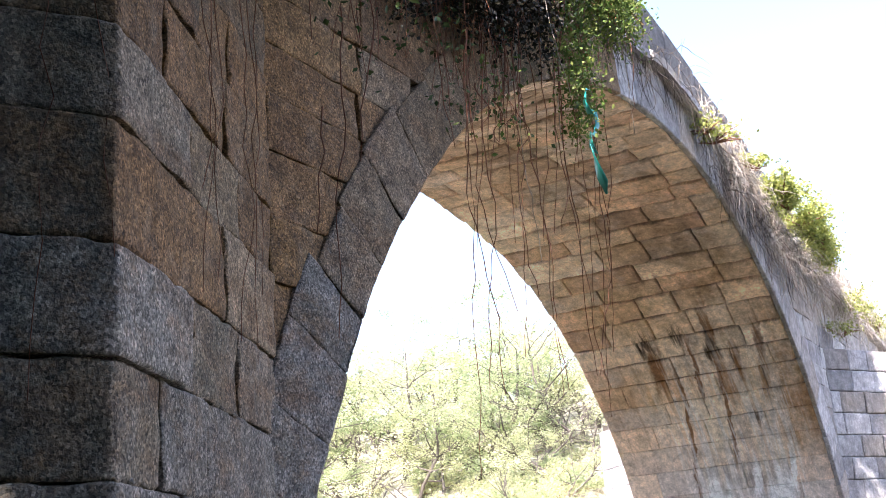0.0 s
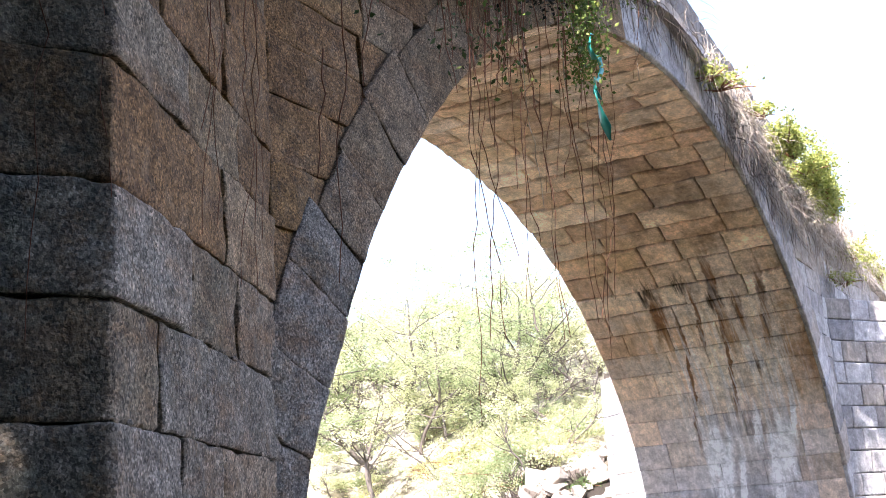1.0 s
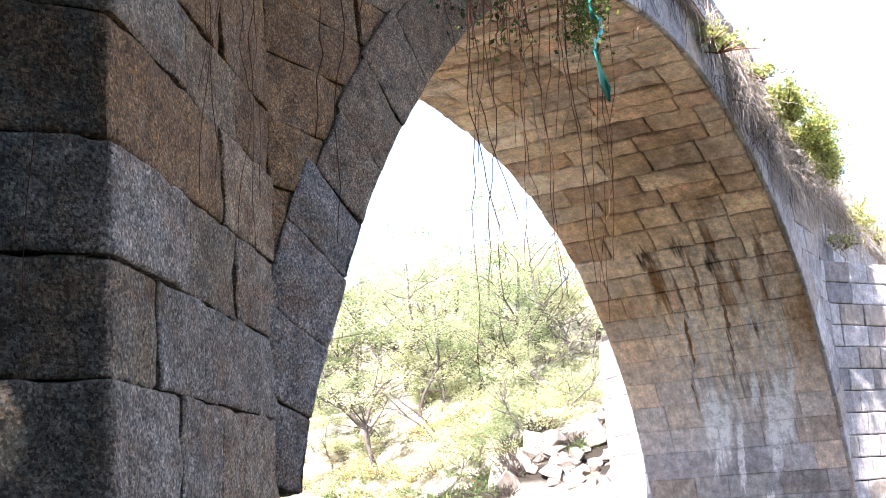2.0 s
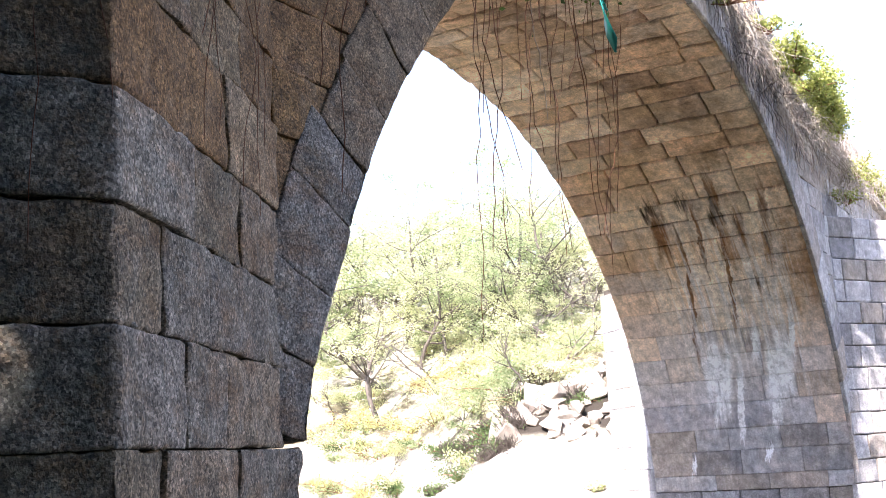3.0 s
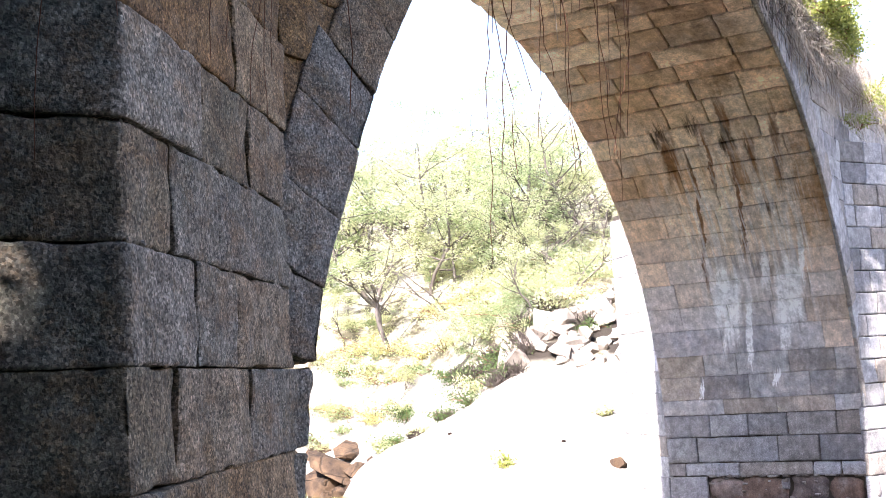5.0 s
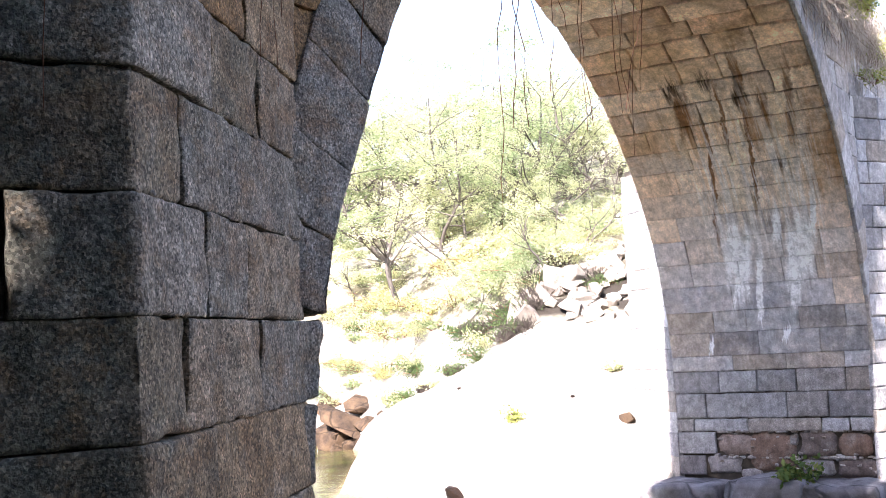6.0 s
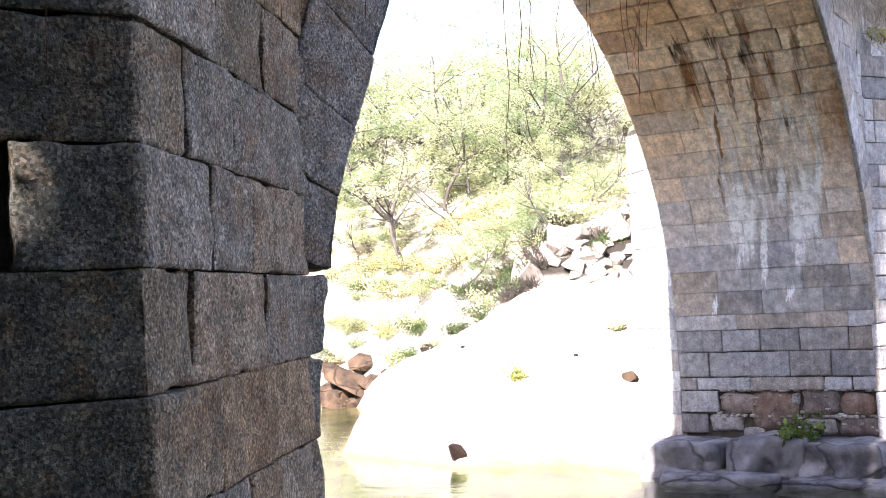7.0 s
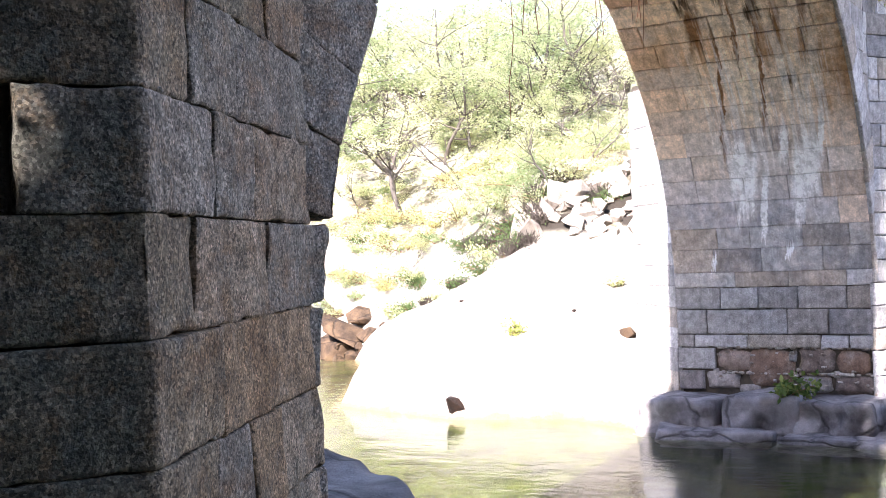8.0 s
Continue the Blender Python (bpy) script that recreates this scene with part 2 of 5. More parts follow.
def plain_rock(name, light, dark, scale, crack=0.0):
    n = Nodes(name)
    c = n.mix(n.ramp(n.noise(scale, 6, 0.6), [(0.35, 0.0), (0.65, 1.0)]), light, dark)
    c = n.mix(0.5, c, n.ramp(n.noise(scale * 30, 3, 0.7), [(0.3, 0.5), (0.7, 1.3)]), "MULTIPLY")
    relief = n.mix(0.5, n.noise(scale * 4, 6, 0.65), n.noise(scale * 25, 3, 0.6))
    if crack:
        v = n.tree.nodes.new("ShaderNodeTexVoronoi")
        v.feature = "DISTANCE_TO_EDGE"
        bent = n.mix(0.25, n.mapped((1, 1, 1.8)), n.tree.nodes.new("ShaderNodeTexNoise").outputs["Color"], "ADD")
        n.link(bent, v.inputs["Vector"])
        v.inputs["Scale"].default_value = crack
        line = n.ramp(v.outputs["Distance"], [(0.0, 0.0), (0.035, 1.0)])
        c = n.mix(0.6, c, line, "MULTIPLY")
        relief = n.mix(0.4, relief, line)
    return n.finish(c, 0.8, n.bump(relief, 0.9, 0.08))


M_LEDGE = plain_rock("grey_river_rock", (0.29, 0.272, 0.282), (0.08, 0.072, 0.076), 2.2, 0.7)
M_BOULDER = plain_rock("brown_boulder_rock", (0.10, 0.062, 0.035), (0.022, 0.013, 0.008), 2.0, 0.9)
M_DARK_ROCK = plain_rock("dark_brown_rock", (0.032, 0.013, 0.006), (0.012, 0.006, 0.004), 6.0)
M_PILE = plain_rock("tan_boulder_rock", (0.40, 0.36, 0.315), (0.20, 0.165, 0.135), 2.0)
M_CORE = plain_rock("dark_joint_mortar", (0.12, 0.095, 0.07), (0.06, 0.05, 0.04), 5.0)


def leaf_material(name, a, b, c, through_light=0.35):
    n = Nodes(name)
    colour = n.ramp(n.island(), [(0.0, a), (0.5, b), (1.0, c)])
    n.finish(colour, 0.55, spec=0.25)
    t = n.tree.nodes.new("ShaderNodeBsdfTranslucent")
    n.link(colour, t.inputs[0])
    m = n.tree.nodes.new("ShaderNodeMixShader")
    m.inputs[0].default_value = through_light
    n.link(n.bsdf.outputs[0], m.inputs[1])
    n.link(t.outputs[0], m.inputs[2])
    n.link(m.outputs[0], n.tree.nodes["Material Output"].inputs[0])
    return n.mat


def bark(name, a, b):
    n = Nodes(name)
    c = n.mix(n.noise(3.0, 5, 0.7, n.mapped((4, 4, 0.8))), a, b)
    return n.finish(c, 0.9, n.bump(n.noise(14, 4, 0.7, n.mapped((4, 4, 0.7))), 0.8, 0.02))


M_LEAF = leaf_material("pale_tree_leaf", (0.48, 0.50, 0.27), (0.58, 0.58, 0.38), (0.27, 0.32, 0.13), 0.6)
M_OAK = leaf_material("green_tree_leaf", (0.25, 0.31, 0.155), (0.35, 0.40, 0.22), (0.14, 0.19, 0.08), 0.58)
M_DRYLEAF = leaf_material("yellowed_leaf", (0.42, 0.43, 0.16), (0.55, 0.52, 0.27), (0.30, 0.27, 0.10), 0.55)
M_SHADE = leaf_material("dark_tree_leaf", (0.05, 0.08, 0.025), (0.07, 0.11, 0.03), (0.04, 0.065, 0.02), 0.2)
M_IVY = leaf_material("bramble_leaf", (0.045, 0.08, 0.016), (0.10, 0.15, 0.03), (0.22, 0.245, 0.065), 0.38)
# near-black leaf colour that paints the shadow under the cornice
M_SHADE_BRAMBLE = leaf_material("shade_black_bramble_leaf", (0.014, 0.012, 0.006), (0.026, 0.022, 0.010), (0.009, 0.007, 0.004), 0.1)
M_SHRUB = leaf_material("ledge_shrub_leaf", (0.30, 0.335, 0.075), (0.40, 0.42, 0.13), (0.13, 0.17, 0.045), 0.45)
M_STRAW = leaf_material("dry_straw", (0.50, 0.42, 0.34), (0.64, 0.58, 0.50), (0.13, 0.075, 0.055), 0.25)
M_STEM = bark("dark_vine_stem", (0.25, 0.105, 0.06), (0.10, 0.045, 0.026))
M_TWIG = bark("dead_grey_twig", (0.07, 0.055, 0.045), (0.03, 0.024, 0.02))
# straw-pale stem colour; on the twisted vines it paints sunlit highlights
M_PALE_STEM = bark("pale_dry_and_sunlit_vine", (0.42, 0.36, 0.30), (0.28, 0.22, 0.17))
M_BARK = bark("grey_tree_bark", (0.13, 0.11, 0.095), (0.05, 0.042, 0.036))


def water_material():
    n = Nodes("green_river_water")
    ripple = n.mix(0.35, n.noise(1.5, 3, 0.5, n.mapped((1.0, 0.45, 1), (0, 0, 0.5))), n.noise(7, 3, 0.55, n.mapped((1.0, 0.35, 1), (0, 0, 0.5))))
    n.finish((0.72, 0.80, 0.55), 0.0, n.bump(ripple, 0.34, 0.06), 0.5)
    n.bsdf.inputs["Transmission Weight"].default_value = 1.0
    n.bsdf.inputs["IOR"].default_value = 1.28
    return n.mat


M_WATER = water_material()
n = Nodes("turquoise_plastic")
M_PLASTIC = n.finish(n.mix(n.noise(20, 2), (0.010, 0.20, 0.165), (0.016, 0.28, 0.235)), 0.4, spec=0.5)


# ---- mesh helpers ----
def mesh_object(name, verts, faces, material, parent=None, label="", smooth=False, centre=True):
    verts = [Vector(v) for v in verts]
    c = sum(verts, Vector()) / len(verts) if centre else Vector()
    me = bpy.data.meshes.new(name)
    me.from_pydata([v - c for v in verts], [], faces)
    me.materials.append(material)
    if smooth:
        me.polygons.foreach_set("use_smooth", [True] * len(me.polygons))
    me.update()
    ob = new(name, me)
    ob.location = c
    if parent:
        ob.parent = parent
        ob.matrix_parent_inverse = parent.matrix_world.inverted()
    if label:
        ob["label"] = label
    return ob


def empty(name, place=(0, 0, 0), parent=None):
    ob = new(name)
    ob.empty_display_size = 0.2
    ob.location = place
    ob.matrix_world = Matrix.Translation(place)
    if parent:
        ob.parent = parent
    return ob


rng = random.Random(11)


def steps(a, b, inset, most):
    """Grid stations from a to b, with a narrow margin at both ends."""
    inset = min(inset, (b - a) * 0.25)
    inner = max(1, math.ceil((b - a - 2 * inset) / most))
    mid = [a + inset + (b - a - 2 * inset) * i / inner for i in range(inner + 1)]
    near_a, near_b = mid[0] + min(inset * 0.7, (mid[1] - mid[0]) * 0.3), mid[-1] - min(inset * 0.7, (mid[-1] - mid[-2]) * 0.3)
    return [a, mid[0], near_a] + mid[1:-1] + [near_b, mid[-1], b]


def stone_geometry(place, us, vs, round_depth, rough, depth, seed, chips=0.0):
    """A dressed stone: a rough, round-edged face over the grid us x vs, with sides that go back into the wall.
    place(u, v, w) gives the point at depth w behind the wall's face."""
    verts, faces = [], []
    nu, nv = len(us), len(vs)
    off = Vector((seed * 7.31 % 50, seed * 3.17 % 50, seed * 1.93 % 50))
    proud = (seed * 0.618 % 1.0 - 0.5) * rough
    for i, u in enumerate(us):
        for j, v in enumerate(vs):
            border = i in (0, nu - 1) or j in (0, nv - 1)
            corner = i in (0, nu - 1) and j in (0, nv - 1)
            rim = not border and (i in (1, nu - 2) or j in (1, nv - 2))
            p = place(u, v, 0)
            k = noise.fractal(p * 3.1 + off, 0.8, 2.0, 3) * rough + noise.noise(p * 11 + off) * rough * 0.35
            chip = chips * max(0.0, noise.fractal(p * 8.0 - off, 0.7, 2.0, 3) - 0.12) if chips and (border or rim) else 0.0
            w = -k + proud + (round_depth * (1.5 if corner else 1.0) + chip if border else 0.45 * chip if rim else 0.0)
            if border:
                wob = (noise.noise(p * 5 + off) * 0.35 + noise.noise(p * 24 + off) * 0.4) * rough * (1.0 if rough > 0.02 else 0.5)
                inset = min(0.011, chip * 0.45)
                u2 = u + (wob + (inset if i == 0 else -inset) if i in (0, nu - 1) else 0)
                v2 = v + (wob + (inset if j == 0 else -inset) if j in (0, nv - 1) else 0)
                verts.append(place(u2, v2, w))
            else:
                verts.append(place(u, v, w))
    for i in range(nu - 1):
        for j in range(nv - 1):
            a = i * nv + j
            faces.append((a, a + nv, a + nv + 1, a + 1))
    loop = [(i, 0) for i in range(nu)] + [(nu - 1, j) for j in range(1, nv)] + [(i, nv - 1) for i in range(nu - 2, -1, -1)] + [(0, j) for j in range(nv - 2, 0, -1)]
    first, n_ = len(verts), len(loop)
    verts += [verts[i * nv + j].copy() for i, j in loop]
    verts += [place(us[i], vs[j], depth) for i, j in loop]
    for k in range(n_):
        q = (k + 1) % n_
        faces.append((first + k, first + n_ + k, first + n_ + q, first + q))
    return verts, faces


STONE_COUNT = [0]
tone_rng = random.Random(4)


def stone(parent, material, place, u0, u1, v0, v1, gap=0.012, round_depth=0.02, rough=0.014, depth=0.12, most=0.12, extra_u=(), extra_v=(), label="", name="stone", flip=False, tone=None, margin=0.016, chips=0.0):
    STONE_COUNT[0] += 1
    us = sorted(set(steps(u0 + gap / 2, u1 - gap / 2, margin, most)) | {e for e in extra_u if u0 < e < u1})
    vs = sorted(set(steps(v0 + gap / 2, v1 - gap / 2, margin, most)) | {e for e in extra_v if v0 < e < v1})
    verts, faces = stone_geometry(place, us, vs, round_depth, rough, depth, STONE_COUNT[0], chips)
    if flip:
        faces = [f[::-1] for f in faces]
    ob = mesh_object(name, verts, faces, material, parent, label, smooth=True)
    c = tone or tone_rng.choice(TONES[material.name])
    k = tone_rng.uniform(0.80, 1.2)
    ob.color = (c[0] * k, c[1] * k, c[2] * k, 1)
    return ob


def joined_stones(name, parent, material, place, cells, gap=0.014, round_depth=0.02, rough=0.012, depth=0.12, most=0.4, label="", flip=False):
    verts, faces = [], []
    for k, (u0, u1, v0, v1) in enumerate(cells):
        v, f = stone_geometry(place, steps(u0 + gap / 2, u1 - gap / 2, 0.025, most), steps(v0 + gap / 2, v1 - gap / 2, 0.025, most), round_depth, rough, depth, k + 500)
        faces += [tuple(q + len(verts) for q in (g[::-1] if flip else g)) for g in f]
        verts += v
    ob = mesh_object(name, verts, faces, material, parent, label, smooth=True)
    ob["kind"] = "stuff"
    return ob


def courses(u0, u1, v_levels, mean, seed):
    """Cells of a coursed wall: staggered upright joints in every course."""
    r = random.Random(seed)
    out = []
    for a, b in zip(v_levels, v_levels[1:]):
        u = u0
        nxt = u0 + mean * r.uniform(0.4, 1.1)
        while u < u1 - 1e-6:
            if u1 - nxt < mean * 0.4:
                nxt = u1
            out.append((u, nxt, a, b))
            u, nxt = nxt, nxt + mean * r.uniform(0.65, 1.4)
    return out


# ---- the bridge: main lines ----
ARCH_X, ARCH_A, SPRING, ARCH_H = 11.85, 7.21, 2.05, 6.07
WIDTH = 3.28
RING = 0.6
NOSE = Vector((2.678, -0.834, 0))
B_END = Vector((4.60, 0.0, 0))
B_DIR = (B_END - NOSE).normalized()
B_OUT = Vector((B_DIR.y, -B_DIR.x, 0))
A_DIR = Vector((-math.cos(radians(32.5)), math.sin(radians(32.5)), 0))
A_OUT = Vector((-A_DIR.y, A_DIR.x, 0))
G_START = Vector((19.0, 0.0, 0))
G_DIR = Vector((math.cos(radians(29)), -math.sin(radians(29)), 0))
G_OUT = Vector((G_DIR.y, -G_DIR.x, 0))


def rail_top(x):
    d = abs(x - ARCH_X)
    return 9.66 - 0.13 * min(d, 7) - 0.06 * max(0, d - 7)


# arc length along the intrados, from the right-hand springing over the crown
N_ARC = 600
ARC_T = [math.pi * i / N_ARC for i in range(N_ARC + 1)]
ARC_P = [(ARCH_X + ARCH_A * math.cos(t), SPRING + ARCH_H * math.sin(t)) for t in ARC_T]
ARC_S = [0.0]
for (xa, za), (xb, zb) in zip(ARC_P, ARC_P[1:]):
    ARC_S.append(ARC_S[-1] + math.hypot(xb - xa, zb - za))
ARC_L = ARC_S[-1]


def arc(s, out=0.0):
    """Point at arc length s, moved outwards (into the masonry) by out."""
    t = float(np.interp(s, ARC_S, ARC_T))
    nx, nz = math.cos(t) / ARCH_A, math.sin(t) / ARCH_H
    k = math.hypot(nx, nz)
    return ARCH_X + ARCH_A * math.cos(t) + out * nx / k, SPRING + ARCH_H * math.sin(t) + out * nz / k


bridge = tagged(empty("stone_bridge", (11.85, 1.6, 0)), "old granite arch bridge with pointed cutwaters, stained joints and hanging plants", "bridge")


def prism(name, outline, z0, z1, material, parent, label=""):
    """An upright solid over a plan outline (anticlockwise)."""
    n_ = len(outline)
    tops = [z1(x, y) if callable(z1) else z1 for x, y in outline]
    verts = [(x, y, z0) for x, y in outline] + [(x, y, t) for (x, y), t in zip(outline, tops)]
    faces = [tuple(range(n_ - 1, -1, -1)), tuple(range(n_, 2 * n_))] + [(i, (i + 1) % n_, n_ + (i + 1) % n_, n_ + i) for i in range(n_)]
    return mesh_object(name, verts, faces, material, parent, label)


CORE = 0.06
# masonry core of the span: a solid with the arch cut through it, a little behind the stones
profile = [(-14, -1), (4.5, -1), (4.5, 3.2)]
profile += [arc(ARC_L * 0.875 * (1 - i / 60), CORE) for i in range(61)]
profile += [(ARCH_X + ARCH_A + CORE, -1), (34, -1), (34, rail_top(34) - 0.8)]
profile += [(x, rail_top(x) - 0.8) for x in (30, 26, 22, 19, 16, 14, 11.85, 9, 7, 4, 1, -3, -8)] + [(-14, rail_top(-14) - 0.8)]


def extruded(name, outline, y0, y1, material, parent, label=""):
    n_ = len(outline)
    bm = bmesh.new()
    a = [bm.verts.new((x, y0, z)) for x, z in outline]
    b = [bm.verts.new((x, y1, z)) for x, z in outline]
    bm.faces.new(a)
    bm.faces.new(b[::-1])
    for i in range(n_):
        bm.faces.new((a[i], b[i], b[(i + 1) % n_], a[(i + 1) % n_]))
    bmesh.ops.recalc_face_normals(bm, faces=bm.faces)
    bmesh.ops.triangulate(bm, faces=[f for f in bm.faces if len(f.verts) > 4])
    me = bpy.data.meshes.new(name)
    bm.to_mesh(me)
    bm.free()
    me.materials.append(material)
    ob = new(name, me)
    ob.parent = parent
    ob.matrix_parent_inverse = parent.matrix_world.inverted()
    if label:
        ob["label"] = label
    return ob


extruded("wall_core", profile, CORE, WIDTH - CORE, M_CORE, bridge, "rubble and mortar core of the span")

# cutwater cores
A_END = NOSE + A_DIR * (0.82 / math.sin(radians(32.5)))
near_pier = tagged(empty("cutwater_pier", tuple(NOSE), bridge), kind="")
near_pier.matrix_parent_inverse = bridge.matrix_world.inverted()
near_pier["label"] = "pointed cutwater of large mossy granite blocks"


def cut_core(name, corners, top, parent):
    return prism(name, corners, -1, top, M_CORE, parent)


cut_core("pier_core", [(A_END.x + 0.05, 0.2), (NOSE.x, NOSE.y + 0.09), (B_END.x - 0.12, 0.2)], 6.6, near_pier)
G_NOSE = G_START + G_DIR * 1.7
far_pier = empty("cutwater_pier", tuple(G_START), bridge)
far_pier.matrix_parent_inverse = bridge.matrix_world.inverted()
far_pier["label"] = "pointed cutwater of grey coursed granite at the far pier"
cut_core("pier_core", [(G_START.x + 0.12, 0.2), (G_NOSE.x, G_NOSE.y + 0.09), (22.3, 0.2)], 6.6, far_pier)
D_NOSE = Vector((20.2, 4.45, 0))
cut_core("pier_core", [(22.3, 3.0), (D_NOSE.x, D_NOSE.y - 0.09), (19.12, 3.1)], 6.0, far_pier)


# ---- near pier: big blocks that wrap round the nose ----
def on_near_pier(u, v, w):
    """u: along the right flank from the nose (minus: along the left flank), v: height, w: depth."""
    if u >= 0:
        p = NOSE + B_DIR * u - B_OUT * w
    else:
        p = NOSE - A_DIR * u - A_OUT * w
    if abs(u) < 0.012:
        p = p + Vector((0, 1, 0)) * (0.012 - abs(u)) * 0.5
    return Vector((p.x, p.y, v))


B_LEN = (B_END - NOSE).length
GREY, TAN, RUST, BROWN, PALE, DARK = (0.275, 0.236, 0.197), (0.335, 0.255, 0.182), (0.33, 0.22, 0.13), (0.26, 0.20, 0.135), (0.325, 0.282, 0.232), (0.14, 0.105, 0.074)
BLUE = (0.26, 0.232, 0.207)
UMBER, OCHRE = (0.20, 0.12, 0.06), (0.28, 0.165, 0.08)
# height from, to, end of the corner block on the left flank, joints and tones along the right flank
PIER_COURSES = [
    (0.9, 1.3, -0.7, (0.5, 1.2), (GREY, BROWN, TAN)), (1.3, 1.7, -0.45, (0.8, 1.5), (BROWN, TAN, GREY)), (1.7, 2.09, -0.6, (0.5, 1.25), (BROWN, RUST, TAN)),
    (2.09, 2.48, -0.5, (0.57, 1.01, 1.45), (BROWN, GREY, RUST, TAN)), (2.48, 2.88, -0.62, (0.66,), (BROWN, RUST)), (2.88, 3.275, -0.75, (0.43, 1.31), (BROWN, TAN, GREY)),
    (3.275, 3.665, -0.39, (0.64, 1.14), (GREY, PALE, TAN)), (3.665, 4.06, -0.7, (0.44, 0.945, 1.79), (BROWN, PALE, GREY, PALE)), (4.06, 4.45, -0.46, (0.78, 1.43), (PALE, BROWN, TAN)),
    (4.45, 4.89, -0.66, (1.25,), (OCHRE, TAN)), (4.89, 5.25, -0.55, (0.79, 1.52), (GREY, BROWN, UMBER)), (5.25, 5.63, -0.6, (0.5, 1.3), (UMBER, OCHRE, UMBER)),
    # top courses: brown stone toned darker to carry the shade up there
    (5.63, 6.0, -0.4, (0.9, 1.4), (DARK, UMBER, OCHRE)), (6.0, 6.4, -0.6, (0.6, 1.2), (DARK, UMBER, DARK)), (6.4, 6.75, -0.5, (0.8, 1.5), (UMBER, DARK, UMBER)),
]
joint_rng = random.Random(6)
for z0, z1, left, joints, tones in PIER_COURSES:
    cuts = [left, *joints, B_LEN + 0.02]
    for u0, u1, tone in zip(cuts, cuts[1:], tones):
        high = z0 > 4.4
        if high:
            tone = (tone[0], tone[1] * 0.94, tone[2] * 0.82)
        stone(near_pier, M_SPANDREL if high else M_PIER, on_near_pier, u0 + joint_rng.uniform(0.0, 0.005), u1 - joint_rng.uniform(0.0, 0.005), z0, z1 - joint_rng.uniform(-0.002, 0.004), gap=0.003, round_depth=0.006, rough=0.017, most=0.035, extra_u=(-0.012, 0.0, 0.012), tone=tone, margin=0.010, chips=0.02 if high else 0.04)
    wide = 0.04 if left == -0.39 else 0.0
    # left-flank stones all get the dark tone, which paints in that side's shade
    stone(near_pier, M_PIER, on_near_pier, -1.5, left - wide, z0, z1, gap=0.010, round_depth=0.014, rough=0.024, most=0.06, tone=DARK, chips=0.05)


def chink(u, z, wide, high, seed):
    """A small rounded stone wedged into a joint."""
    rnd = random.Random(seed)
    verts, faces = [], []
    for i in range(5):
        th = math.pi * i / 4
        for j in range(8):
            ph = 2 * math.pi * j / 8
            k = rnd.uniform(0.8, 1.1)
            c = on_near_pier(u + math.sin(th) * math.cos(ph) * wide / 2 * k, z + math.cos(th) * high / 2 * k, 0.012 - math.sin(th) * math.sin(ph) * high / 2 * k)
            verts.append(c)
    for i in range(4):
        for j in range(8):
            a, b = i * 8 + j, i * 8 + (j + 1) % 8
            faces.append((a, a + 8, b + 8, b))
    ob = mesh_object("chinking_stone", verts, faces, M_PIER, near_pier, "", True)
    ob.color = (*rnd.choice((TAN, BROWN, RUST, GREY)), 1)


for k, (u, z, wide, high) in enumerate([(0.42, 3.287, 0.07, 0.035), (0.33, 3.28, 0.05, 0.025), (0.03, 3.668, 0.05, 0.03), (0.15, 3.672, 0.06, 0.03), (0.27, 3.672, 0.05, 0.025), (1.05, 4.065, 0.06, 0.03), (1.2, 4.06, 0.08, 0.035), (1.38, 4.06, 0.09, 0.035), (1.5, 4.055, 0.06, 0.03), (0.85, 4.075, 0.06, 0.03), (0.55, 2.485, 0.06, 0.03), (0.68, 2.48, 0.06, 0.03), (1.1, 3.67, 0.06, 0.03), (0.8, 4.3, 0.02, 0.05), (0.5, 4.455, 0.05, 0.02)]):
    chink(u, z, wide, high, k)


# ---- spandrel wall over the arch, upstream face ----
def on_face(u, v, w):
    return Vector((u, w, v))


def ring_clear(x, z):
    """Distance of a point of the face from the intrados, outwards."""
    best = 9.0
    for i in range(0, N_ARC + 1, 6):
        px, pz = ARC_P[i]
        best = min(best, math.hypot(px - x, pz - z))
    inside = ((x - ARCH_X) / ARCH_A) ** 2 + ((z - SPRING) / ARCH_H) ** 2 < 1 and z > SPRING
    return -best if inside else best


spandrel = empty("spandrel_wall", (11.85, 0, 6), bridge)
spandrel.matrix_parent_inverse = bridge.matrix_world.inverted()
spandrel["label"] = "coursed granite face wall above the arch ring"
levels = [4.45, 4.86, 5.22, 5.6, 5.93, 6.24, 6.58, 6.95, 7.3, 7.65, 8.0, 8.4, 8.8]


def spandrel_cells():
    r = random.Random(5)
    for a, b in zip(levels, levels[1:]):
        x = 4.59 if a < 6.6 else 0.5
        while x < 26:
            x2 = x + r.uniform(0.75, 1.3)
            yield x, x2, a, min(b, rail_top((x + x2) / 2) - 0.93)
            x = x2


for x0, x1, z0, z1 in spandrel_cells():
    if z1 - z0 < 0.12:
        continue
    clear = 0.30 if x0 < 9 else RING - 0.30

    def nearest():
        return min(ring_clear(x, z) for x in (x0, x1) for z in (z0, z1))

    # trim the stone to the back of the ring
    while x1 - x0 > 0.16 and nearest() < clear:
        if (x0 + x1) / 2 < ARCH_X:
            x1 -= 0.04
        else:
            x0 += 0.04
    if x1 - x0 <= 0.16:
        continue
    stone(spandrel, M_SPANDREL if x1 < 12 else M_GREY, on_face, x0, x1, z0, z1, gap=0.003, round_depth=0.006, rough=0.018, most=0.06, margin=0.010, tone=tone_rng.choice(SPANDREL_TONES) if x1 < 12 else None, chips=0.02)

